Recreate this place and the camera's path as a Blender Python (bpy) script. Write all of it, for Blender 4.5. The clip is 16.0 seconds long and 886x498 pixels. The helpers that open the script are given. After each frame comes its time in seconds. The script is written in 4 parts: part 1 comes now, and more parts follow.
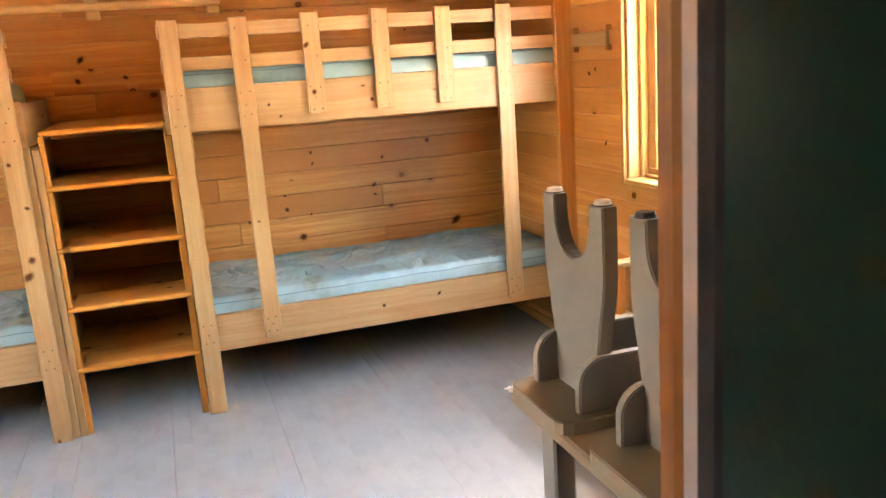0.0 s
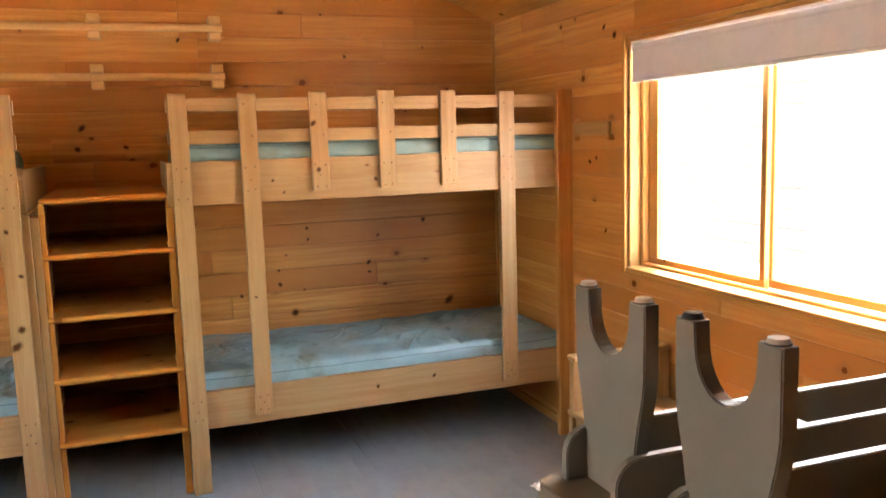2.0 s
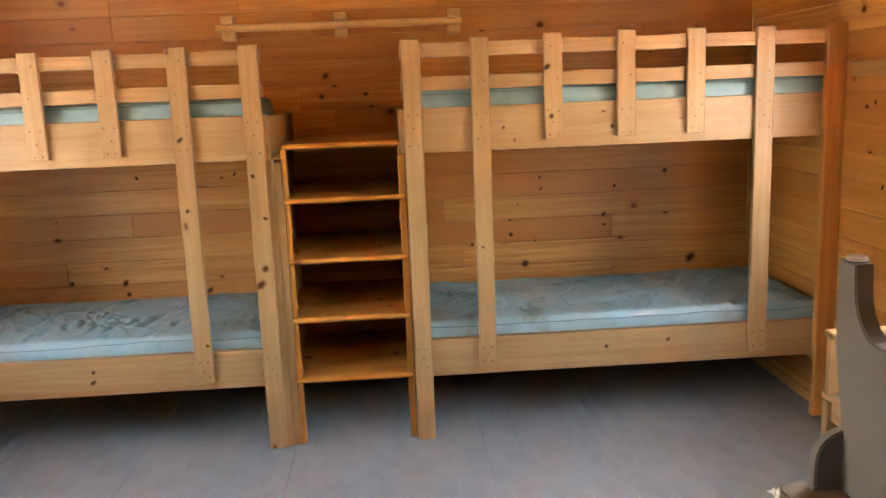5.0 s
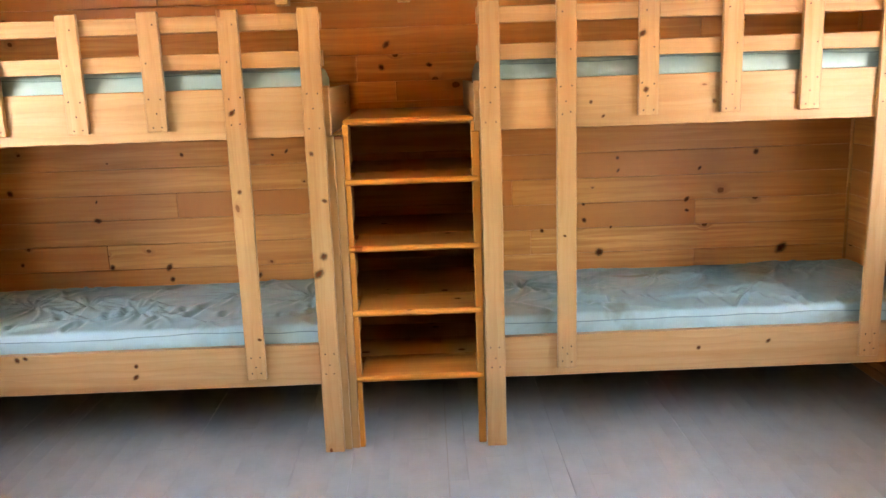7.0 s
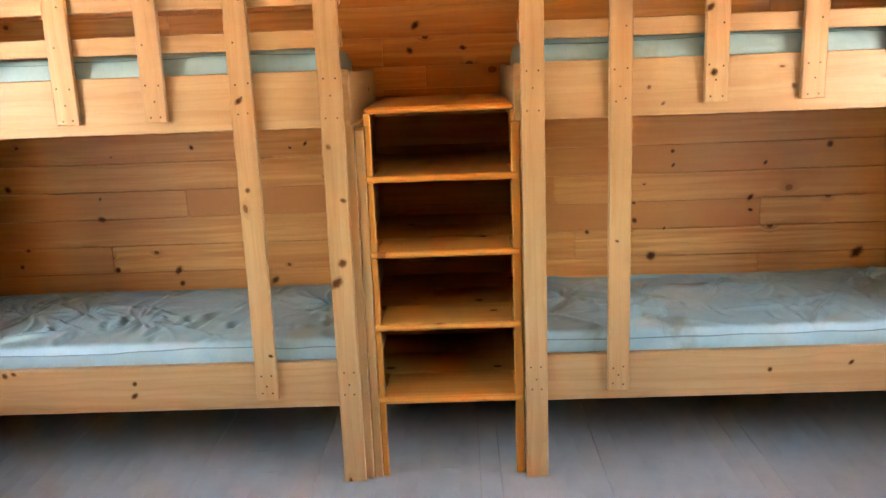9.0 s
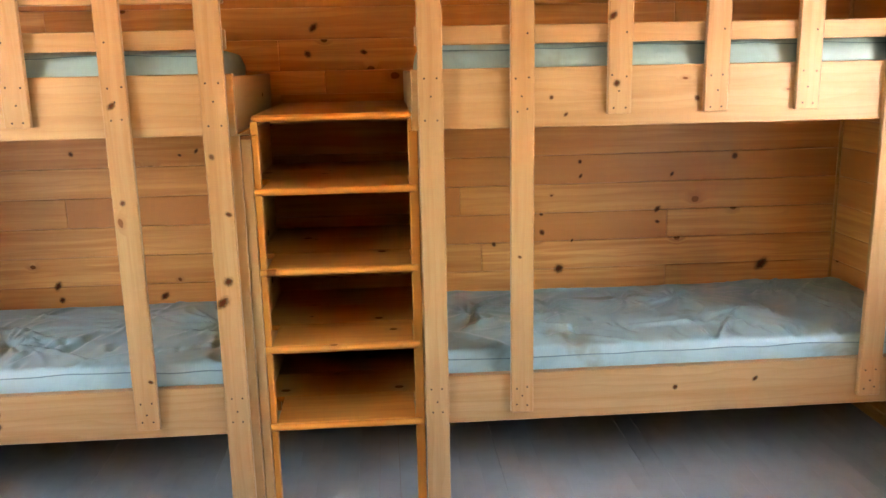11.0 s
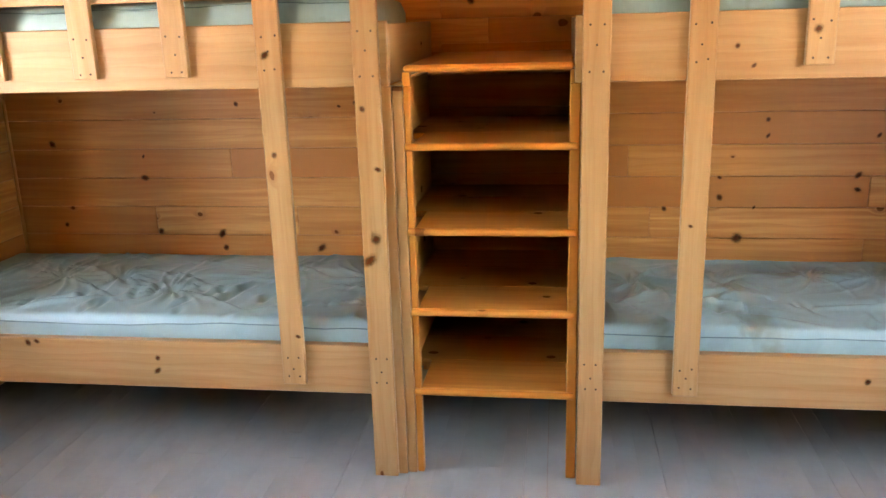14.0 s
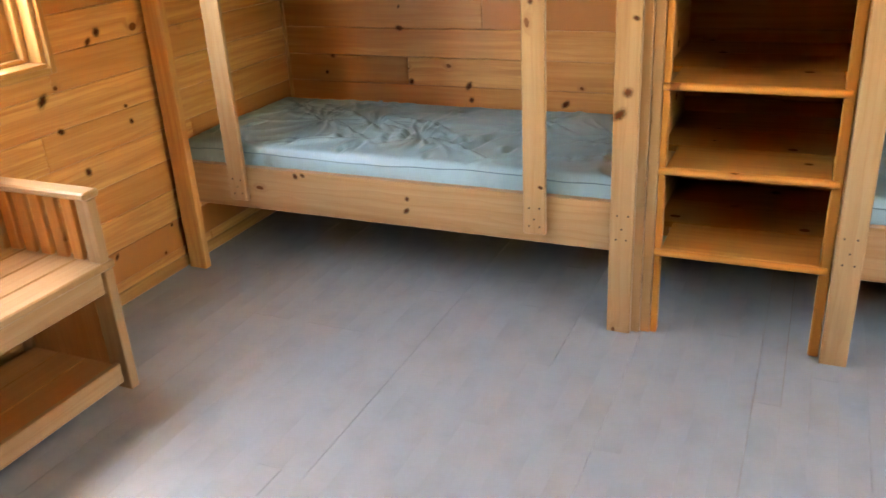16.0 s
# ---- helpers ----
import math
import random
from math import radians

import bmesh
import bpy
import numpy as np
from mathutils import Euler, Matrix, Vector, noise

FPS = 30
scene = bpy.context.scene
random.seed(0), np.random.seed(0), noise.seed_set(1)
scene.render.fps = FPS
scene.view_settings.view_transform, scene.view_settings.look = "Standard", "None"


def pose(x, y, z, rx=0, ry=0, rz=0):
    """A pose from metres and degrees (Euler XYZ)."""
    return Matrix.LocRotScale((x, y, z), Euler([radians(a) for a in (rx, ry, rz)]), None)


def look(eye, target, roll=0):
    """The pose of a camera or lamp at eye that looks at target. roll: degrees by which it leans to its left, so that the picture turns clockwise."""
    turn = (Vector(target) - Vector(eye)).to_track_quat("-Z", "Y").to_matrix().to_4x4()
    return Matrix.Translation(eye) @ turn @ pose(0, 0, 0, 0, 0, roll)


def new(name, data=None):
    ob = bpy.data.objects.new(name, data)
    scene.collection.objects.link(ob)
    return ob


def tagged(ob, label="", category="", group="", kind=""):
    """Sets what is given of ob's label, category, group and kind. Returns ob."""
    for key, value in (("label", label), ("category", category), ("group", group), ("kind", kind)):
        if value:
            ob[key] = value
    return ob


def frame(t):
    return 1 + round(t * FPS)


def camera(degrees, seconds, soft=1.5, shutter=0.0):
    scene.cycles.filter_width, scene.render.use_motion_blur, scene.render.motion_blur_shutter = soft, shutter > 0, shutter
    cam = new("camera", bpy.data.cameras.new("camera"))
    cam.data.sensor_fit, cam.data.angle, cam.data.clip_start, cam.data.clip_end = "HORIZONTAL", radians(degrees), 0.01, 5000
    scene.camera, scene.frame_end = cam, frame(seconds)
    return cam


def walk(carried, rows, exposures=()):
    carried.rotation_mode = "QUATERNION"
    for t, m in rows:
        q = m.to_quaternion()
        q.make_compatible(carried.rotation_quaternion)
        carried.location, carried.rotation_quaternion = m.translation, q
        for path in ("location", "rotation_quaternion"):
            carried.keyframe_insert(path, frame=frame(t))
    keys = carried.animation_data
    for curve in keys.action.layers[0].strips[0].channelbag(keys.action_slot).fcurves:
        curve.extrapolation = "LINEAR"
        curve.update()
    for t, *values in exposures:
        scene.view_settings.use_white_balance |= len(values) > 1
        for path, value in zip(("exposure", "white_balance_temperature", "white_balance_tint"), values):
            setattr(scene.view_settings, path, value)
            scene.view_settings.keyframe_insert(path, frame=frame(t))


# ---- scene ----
cam = camera(56.1, 16.0, shutter=0.3)
PATH = [
    (0, (0.679, -4.077, 1.644), (1.28, -2.221, 1.204), -4.0),
    (0.5, (0.649, -4.047, 1.645), (1.263, -2.198, 1.195), -3.2),
    (1, (0.614, -4.041, 1.648), (1.239, -2.197, 1.19), -2.6),
    (1.5, (0.6, -4.024, 1.656), (1.242, -2.173, 1.251), -2.1),
    (2, (0.567, -4.008, 1.678), (1.247, -2.146, 1.412), -1.7),
    (2.5, (0.558, -4.004, 1.7), (1.258, -2.141, 1.511), -1.4),
    (3, (0.548, -4.002, 1.697), (1.224, -2.131, 1.486), -1.1),
    (3.5, (0.546, -3.991, 1.695), (1.121, -2.094, 1.427), -1.0),
    (4, (0.576, -3.96, 1.691), (0.996, -2.03, 1.374), -1.3),
    (4.5, (0.635, -3.897, 1.686), (0.882, -1.944, 1.333), -2.0),
    (5, (0.665, -3.834, 1.672), (0.774, -1.872, 1.3), -2.3),
    (5.2, (0.652, -3.812, 1.669), (0.734, -1.85, 1.291), -2.3),
    (7.5, (0.485, -3.318, 1.637), (0.502, -1.365, 1.205), -2.0),
    (8, (0.485, -3.212, 1.628), (0.472, -1.262, 1.185), -2.1),
    (8.5, (0.486, -3.109, 1.619), (0.441, -1.16, 1.173), -2.2),
    (9, (0.5, -3.009, 1.611), (0.451, -1.058, 1.173), -2.2),
    (9.5, (0.541, -2.928, 1.62), (0.536, -0.975, 1.189), -1.9),
    (10, (0.542, -2.864, 1.617), (0.644, -0.911, 1.198), -1.4),
    (10.2, (0.521, -2.83, 1.627), (0.677, -0.882, 1.204), -0.9),
    (12.3, (0.758, -2.866, 1.601), (0.694, -0.927, 1.116), -2.0),
    (12.5, (0.704, -2.839, 1.603), (0.587, -0.907, 1.097), -2.1),
    (13, (0.632, -2.765, 1.617), (0.446, -0.85, 1.073), -2.2),
    (13.5, (0.63, -2.685, 1.616), (0.406, -0.774, 1.07), -1.9),
    (14, (0.652, -2.639, 1.603), (0.378, -0.731, 1.067), -1.7),
    (14.5, (0.674, -2.617, 1.595), (0.345, -0.719, 1.059), -1.4),
    (15, (0.652, -2.6, 1.592), (0.208, -0.753, 0.965), -1.8),
    (15.5, (0.625, -2.614, 1.556), (-0.025, -0.884, 0.791), -3.5),
    (16, (0.596, -2.686, 1.545), (-0.173, -1.024, 0.742), -3.2),
]
WHITE_BALANCE = (9000, 22)
EXPOSURE = [(t, stops, *WHITE_BALANCE) for t, stops in ((0.0, 7.28), (0.7, 7.28), (1.5, 6.76), (2.5, 6.22), (3.2, 5.72), (4.0, 5.76), (4.5, 6.2), (5.0, 6.54), (7.5, 7.04), (9.0, 6.95), (12.5, 7.0), (14.5, 6.95), (16.0, 6.92))]
walk(cam, [(t, look(eye, target, roll)) for t, eye, target, roll in PATH], EXPOSURE)

# ---- world and daylight ----
world = bpy.data.worlds.new("sky")
scene.world = world
world.use_nodes = True
wn, wl = world.node_tree.nodes, world.node_tree.links
sky = wn.new("ShaderNodeTexSky")
sky.sky_type = "NISHITA"
sky.sun_disc = False
sky.sun_elevation, sky.sun_rotation = radians(58), radians(10)
sky.air_density, sky.dust_density = 1.0, 4.0
wl.new(sky.outputs["Color"], wn["Background"].inputs["Color"])
wn["Background"].inputs["Strength"].default_value = 0.15
sun_data = bpy.data.lights.new("sun", "SUN")
sun_data.energy, sun_data.angle, sun_data.color = 0.8, radians(30), (1.0, 0.96, 0.9)
sun = new("sun", sun_data)
sun.matrix_basis = look((2, 12, 20), (0, 0, 0))

# ---- materials ----


def shader(name, rough=0.5, spec=0.4):
    mat = bpy.data.materials.new(name)
    mat.use_nodes = True
    tree = mat.node_tree
    bsdf = tree.nodes["Principled BSDF"]
    bsdf.inputs["Roughness"].default_value = rough
    bsdf.inputs["Specular IOR Level"].default_value = spec
    return mat, tree.nodes, tree.links, bsdf


def node(nodes, kind, **values):
    n = nodes.new(kind)
    for key, value in values.items():
        if key in n.inputs:
            n.inputs[key].default_value = value
    return n


def maths(nodes, links, op, a, b=None, clamp=False):
    n = nodes.new("ShaderNodeMath")
    n.operation, n.use_clamp = op, clamp
    for slot, v in ((0, a), (1, b)):
        if v is None:
            continue
        if isinstance(v, (int, float)):
            n.inputs[slot].default_value = v
        else:
            links.new(v, n.inputs[slot])
    return n.outputs[0]


def mixed(nodes, links, fac, a, b, blend="MIX"):
    n = nodes.new("ShaderNodeMix")
    n.data_type, n.blend_type = "RGBA", blend
    if isinstance(fac, (int, float)):
        n.inputs[0].default_value = fac
    else:
        links.new(fac, n.inputs[0])
    for slot, v in ((6, a), (7, b)):
        if isinstance(v, tuple):
            n.inputs[slot].default_value = (*v, 1)
        else:
            links.new(v, n.inputs[slot])
    return n.outputs[2]


def smooth(nodes, links, value, lo, hi, to_lo=0.0, to_hi=1.0):
    n = nodes.new("ShaderNodeMapRange")
    n.interpolation_type = "SMOOTHSTEP"
    for slot, v in ((1, lo), (2, hi), (3, to_lo), (4, to_hi)):
        n.inputs[slot].default_value = v
    links.new(value, n.inputs[0])
    return n.outputs[0]


def pine(name, pale, deep, rough=0.42, knots=0.55, vary=0.5, island=False, knot_size=1.0, streaks=0.45, gloss=0.16, squash=0.8):
    """Knotty pine: grain runs along local X, the face lies in local XY."""
    mat, nodes, links, bsdf = shader(name, rough, gloss)
    co = node(nodes, "ShaderNodeTexCoord").outputs["Object"]
    if island:
        rnd = nodes.new("ShaderNodeNewGeometry").outputs["Random Per Island"]
    else:
        rnd = nodes.new("ShaderNodeObjectInfo").outputs["Random"]
    shift = nodes.new("ShaderNodeCombineXYZ")
    links.new(maths(nodes, links, "MULTIPLY", rnd, 91.7), shift.inputs[0])
    links.new(maths(nodes, links, "MULTIPLY", rnd, 37.3), shift.inputs[1])
    links.new(maths(nodes, links, "MULTIPLY", rnd, 53.1), shift.inputs[2])
    add = nodes.new("ShaderNodeVectorMath")
    links.new(co, add.inputs[0])
    links.new(shift.outputs[0], add.inputs[1])
    p = add.outputs[0]
    # knots
    wob = node(nodes, "ShaderNodeTexNoise", Scale=28.0, Detail=2.0)
    links.new(p, wob.inputs["Vector"])
    wobble = nodes.new("ShaderNodeVectorMath")
    wobble.operation = "MULTIPLY_ADD"
    wobble.inputs[1].default_value = (0.012, 0.012, 0.0)
    links.new(wob.outputs["Color"], wobble.inputs[0])
    links.new(p, wobble.inputs[2])
    oval = nodes.new("ShaderNodeVectorMath")
    oval.operation = "MULTIPLY"
    oval.inputs[1].default_value = (squash, 1.0, 1.0)
    links.new(wobble.outputs[0], oval.inputs[0])
    vor = nodes.new("ShaderNodeTexVoronoi")
    vor.voronoi_dimensions = "2D"
    vor.inputs["Scale"].default_value = 5.2
    links.new(oval.outputs[0], vor.inputs["Vector"])
    sep = nodes.new("ShaderNodeSeparateColor")
    links.new(vor.outputs["Color"], sep.inputs[0])
    size = maths(nodes, links, "MULTIPLY_ADD", sep.outputs[1], 0.07 * knot_size)
    size.node.inputs[2].default_value = 0.022
    has = smooth(nodes, links, sep.outputs[0], 1.0 - knots, 1.0 - knots + 0.02)
    rel = maths(nodes, links, "DIVIDE", vor.outputs["Distance"], size)
    core = maths(nodes, links, "MULTIPLY", smooth(nodes, links, rel, 0.75, 1.05, 1.0, 0.0), has)
    halo = maths(nodes, links, "MULTIPLY", smooth(nodes, links, rel, 0.6, 3.2, 1.0, 0.0), has)
    # grain, bent round the knots
    bend = nodes.new("ShaderNodeCombineXYZ")
    links.new(maths(nodes, links, "MULTIPLY", halo, 0.035), bend.inputs[1])
    bent = nodes.new("ShaderNodeVectorMath")
    links.new(p, bent.inputs[0])
    links.new(bend.outputs[0], bent.inputs[1])
    stretch = nodes.new("ShaderNodeVectorMath")
    stretch.operation = "MULTIPLY"
    stretch.inputs[1].default_value = (1.2, 26.0, 26.0)
    links.new(bent.outputs[0], stretch.inputs[0])
    grain = node(nodes, "ShaderNodeTexNoise", Scale=1.0, Detail=4.0, Roughness=0.6, Distortion=0.6)
    links.new(stretch.outputs[0], grain.inputs["Vector"])
    fine = nodes.new("ShaderNodeVectorMath")
    fine.operation = "MULTIPLY"
    fine.inputs[1].default_value = (9.0, 260.0, 260.0)
    links.new(bent.outputs[0], fine.inputs[0])
    fibre = node(nodes, "ShaderNodeTexNoise", Scale=1.0, Detail=2.0)
    links.new(fine.outputs[0], fibre.inputs["Vector"])
    patch = node(nodes, "ShaderNodeTexNoise", Scale=2.3, Detail=2.0)
    links.new(p, patch.inputs["Vector"])
    f = smooth(nodes, links, grain.outputs["Fac"], 0.3, 0.74)
    colour = mixed(nodes, links, f, pale, deep)
    # growth rings cut along the board, and broad darker streaks
    cut = nodes.new("ShaderNodeVectorMath")
    cut.operation = "MULTIPLY"
    cut.inputs[1].default_value = (0.16, 1.0, 1.0)
    links.new(bent.outputs[0], cut.inputs[0])
    rings = nodes.new("ShaderNodeTexWave")
    rings.bands_direction, rings.wave_profile = "Y", "SAW"
    for key, value in (("Scale", 9.0), ("Distortion", 7.0), ("Detail", 2.0), ("Detail Scale", 1.6)):
        rings.inputs[key].default_value = value
    links.new(cut.outputs[0], rings.inputs["Vector"])
    ring = maths(nodes, links, "MULTIPLY", smooth(nodes, links, rings.outputs["Fac"], 0.45, 1.0), 0.10 + 0.40 * streaks)
    colour = mixed(nodes, links, ring, colour, tuple(c * k for c, k in zip(deep, (0.80, 0.66, 0.50))))
    wide = nodes.new("ShaderNodeVectorMath")
    wide.operation = "MULTIPLY"
    wide.inputs[1].default_value = (0.5, 10.0, 10.0)
    links.new(bent.outputs[0], wide.inputs[0])
    streak = node(nodes, "ShaderNodeTexNoise", Scale=1.0, Detail=3.0, Distortion=1.0)
    links.new(wide.outputs[0], streak.inputs["Vector"])
    band = maths(nodes, links, "MULTIPLY", smooth(nodes, links, streak.outputs["Fac"], 0.52, 0.72), streaks)
    colour = mixed(nodes, links, band, colour, tuple(c * k for c, k in zip(deep, (0.66, 0.50, 0.36))))
    f2 = maths(nodes, links, "MULTIPLY", smooth(nodes, links, fibre.outputs["Fac"], 0.35, 0.7), 0.12)
    colour = mixed(nodes, links, f2, colour, tuple(c * 0.72 for c in deep))
    tone = maths(nodes, links, "ADD", maths(nodes, links, "MULTIPLY", rnd, vary), maths(nodes, links, "MULTIPLY", patch.outputs["Fac"], 0.35))
    colour = mixed(nodes, links, maths(nodes, links, "SUBTRACT", tone, 0.15, True), colour, (deep[0] * 0.84, deep[1] * 0.77, deep[2] * 0.68))
    colour = mixed(nodes, links, maths(nodes, links, "MULTIPLY", halo, 0.45), colour, (0.20, 0.083, 0.027))
    colour = mixed(nodes, links, maths(nodes, links, "MULTIPLY", core, 0.8), colour, (0.085, 0.024, 0.007))
    links.new(colour, bsdf.inputs["Base Color"])
    links.new(smooth(nodes, links, core, 0.0, 1.0, gloss, 0.0), bsdf.inputs["Specular IOR Level"])
    r = maths(nodes, links, "MULTIPLY_ADD", patch.outputs["Fac"], 0.2)
    r.node.inputs[2].default_value = rough - 0.1
    links.new(r, bsdf.inputs["Roughness"])
    bump = node(nodes, "ShaderNodeBump", Strength=0.18, Distance=0.002)
    links.new(fibre.outputs["Fac"], bump.inputs["Height"])
    links.new(bump.outputs[0], bsdf.inputs["Normal"])
    return mat


def paint(name, colour, rough=0.5, stain=0.15, scale=6.0, bump_size=0.0006, vary=0.0, dirt=None, spec=0.3):
    mat, nodes, links, bsdf = shader(name, rough, spec)
    co = node(nodes, "ShaderNodeTexCoord").outputs["Object"]
    big = node(nodes, "ShaderNodeTexNoise", Scale=scale, Detail=4.0, Roughness=0.6)
    small = node(nodes, "ShaderNodeTexNoise", Scale=scale * 22, Detail=3.0)
    links.new(co, big.inputs["Vector"])
    links.new(co, small.inputs["Vector"])
    dark = dirt or tuple(c * 0.55 for c in colour)
    f = maths(nodes, links, "MULTIPLY", smooth(nodes, links, big.outputs["Fac"], 0.4, 0.75), stain * 2)
    out = mixed(nodes, links, f, colour, dark)
    out = mixed(nodes, links, maths(nodes, links, "MULTIPLY", small.outputs["Fac"], stain), out, dark)
    if vary:
        rnd = nodes.new("ShaderNodeObjectInfo").outputs["Random"]
        out = mixed(nodes, links, maths(nodes, links, "MULTIPLY", rnd, vary), out, tuple(c * 0.75 for c in colour))
    links.new(out, bsdf.inputs["Base Color"])
    r = maths(nodes, links, "MULTIPLY_ADD", big.outputs["Fac"], 0.25)
    r.node.inputs[2].default_value = rough - 0.12
    links.new(r, bsdf.inputs["Roughness"])
    bump = node(nodes, "ShaderNodeBump", Strength=0.4, Distance=bump_size)
    links.new(small.outputs["Fac"], bump.inputs["Height"])
    links.new(bump.outputs[0], bsdf.inputs["Normal"])
    return mat


PINE_WALL = pine("pine_wall", (0.58, 0.298, 0.088), (0.40, 0.157, 0.036), 0.42, 0.2, 1.0, knot_size=1.1, streaks=0.5, gloss=0.34)
PINE_CEIL = pine("pine_ceiling", (0.58, 0.295, 0.082), (0.43, 0.172, 0.037), 0.45, 0.5, 0.5, island=True)
PINE_BED = pine("pine_bed", (0.345, 0.218, 0.100), (0.30, 0.167, 0.065), 0.42, 0.14, 0.3, knot_size=0.4, squash=0.5, gloss=0.26)
PINE_SHELF = pine("pine_shelf", (0.46, 0.205, 0.046), (0.36, 0.138, 0.025), 0.42, 0.4, 0.3)
PINE_TRIM = pine("pine_trim", (0.42, 0.230, 0.078), (0.34, 0.158, 0.044), 0.36, 0.12, 0.3)
FLOOR_PAINT = paint("grey_floor_paint", (0.235, 0.262, 0.250), 0.46, 0.14, 4.0, 0.0008, 0.04)
TAUPE = paint("taupe_furniture_paint", (0.130, 0.115, 0.091), 0.45, 0.1, 7.0)
TAUPE_TOP = paint("worn_brown_tabletop", (0.15, 0.114, 0.066), 0.42, 0.2, 5.0)
GREEN = paint("dark_green_paint", (0.006, 0.040, 0.027), 0.35, 0.2, 8.0, spec=0.1)
WHITE = paint("white_plastic", (0.75, 0.74, 0.71), 0.45, 0.05, 10.0)
GLIDE = paint("tan_plastic", (0.46, 0.40, 0.34), 0.5, 0.12, 30.0)
STRIP = paint("pale_strip", (0.60, 0.55, 0.52), 0.3, 0.08, 9.0)
BLIND = paint("blind_fabric", (0.45, 0.44, 0.43), 0.8, 0.06, 12.0)
DARK = paint("dark_rubber", (0.02, 0.02, 0.02), 0.6, 0.1, 20.0)
STEEL = paint("screw_steel", (0.05, 0.035, 0.025), 0.6, 0.2, 50.0, spec=0.05)
SNOW = paint("pale_gravel", (0.40, 0.40, 0.40), 0.9, 0.12, 0.6)
SIDING = paint("cabin_siding", (0.075, 0.060, 0.048), 0.7, 0.2, 1.5)
RED = paint("red_paint", (0.16, 0.025, 0.02), 0.6, 0.15, 2.0)
ROOF = paint("pale_roofing", (0.16, 0.16, 0.165), 0.8, 0.15, 1.0)
CORE = paint("building_core", (0.20, 0.13, 0.07), 0.8, 0.1, 3.0)
BARK = paint("bark", (0.10, 0.08, 0.06), 0.9, 0.3, 5.0)
LEAF = paint("conifer_green", (0.030, 0.042, 0.034), 0.8, 0.3, 3.0)


def vinyl(name):
    mat, nodes, links, bsdf = shader(name, 0.42, 0.36)
    co = node(nodes, "ShaderNodeTexCoord").outputs["Object"]
    big = node(nodes, "ShaderNodeTexNoise", Scale=3.2, Detail=5.0, Roughness=0.65, Distortion=0.8)
    links.new(co, big.inputs["Vector"])
    weave = node(nodes, "ShaderNodeTexNoise", Scale=160.0, Detail=2.0)
    links.new(co, weave.inputs["Vector"])
    colour = mixed(nodes, links, smooth(nodes, links, big.outputs["Fac"], 0.38, 0.75), (0.190, 0.300, 0.292), (0.145, 0.240, 0.232))
    stain = node(nodes, "ShaderNodeTexNoise", Scale=3.6, Detail=4.0, Roughness=0.55, Distortion=0.5)
    links.new(co, stain.inputs["Vector"])
    colour = mixed(nodes, links, maths(nodes, links, "MULTIPLY", smooth(nodes, links, stain.outputs["Fac"], 0.57, 0.74), 0.7), colour, (0.100, 0.105, 0.060))
    links.new(colour, bsdf.inputs["Base Color"])
    bump = node(nodes, "ShaderNodeBump", Strength=0.25, Distance=0.001)
    links.new(weave.outputs["Fac"], bump.inputs["Height"])
    links.new(bump.outputs[0], bsdf.inputs["Normal"])
    return mat


PINE_ROD = pine("pale_rod", (0.56, 0.36, 0.165), (0.50, 0.29, 0.115), 0.45, 0.05, 0.2, streaks=0.15)
VINYL = vinyl("teal_mattress_cover")
PIPING = paint("dark_piping", (0.06, 0.12, 0.125), 0.5, 0.1, 20.0)


def glass(name):
    mat = bpy.data.materials.new(name)
    mat.use_nodes = True
    nodes, links = mat.node_tree.nodes, mat.node_tree.links
    clear = nodes.new("ShaderNodeBsdfTransparent")
    clear.inputs[0].default_value = (0.95, 0.97, 0.97, 1)
    gloss = node(nodes, "ShaderNodeBsdfGlossy", Roughness=0.02)
    mix = nodes.new("ShaderNodeMixShader")
    mix.inputs[0].default_value = 0.04
    links.new(clear.outputs[0], mix.inputs[1])
    links.new(gloss.outputs[0], mix.inputs[2])
    links.new(mix.outputs[0], nodes["Material Output"].inputs[0])
    return mat


GLASS = glass("window_glass")

# ---- building helpers ----
PLACE = {}
MESHES = {}


def put(ob, parent, m):
    PLACE[ob] = m
    if parent is not None:
        ob.parent = parent
        ob.matrix_basis = PLACE[parent].inverted() @ m
    else:
        ob.matrix_basis = m
    return ob


def thing(name, at, label, category, group="", kind=""):
    ob = put(new(name), None, Matrix.Translation(at))
    return tagged(ob, label, category, group, kind)


def finish(bm, name, material, soft=False):
    me = bpy.data.meshes.new(name)
    bm.to_mesh(me)
    bm.free()
    me.materials.append(material)
    if soft:
        for poly in me.polygons:
            poly.use_smooth = True
    return me


def part(name, bm, material, parent, label="", at=(0, 0, 0), soft=False, turn=None):
    """One mesh object under a thing or a part; the bmesh is in world places relative to at."""
    data = bm if isinstance(bm, bpy.types.Mesh) else finish(bm, name, material, soft)
    m = Matrix.Translation(at) @ (turn.to_4x4() if turn else Matrix())
    return tagged(put(new(name, data), parent, m), label)


def plank_mesh(dims, material, bevel):
    key = (tuple(round(d, 4) for d in dims), material.name, bevel)
    if key not in MESHES:
        bm = bmesh.new()
        bmesh.ops.create_cube(bm, size=1)
        bmesh.ops.scale(bm, vec=dims, verts=bm.verts)
        if bevel:
            bmesh.ops.bevel(bm, geom=bm.edges[:], offset=min(bevel, min(dims) * 0.45), segments=1, affect="EDGES")
        MESHES[key] = finish(bm, "plank", material)
    return MESHES[key]


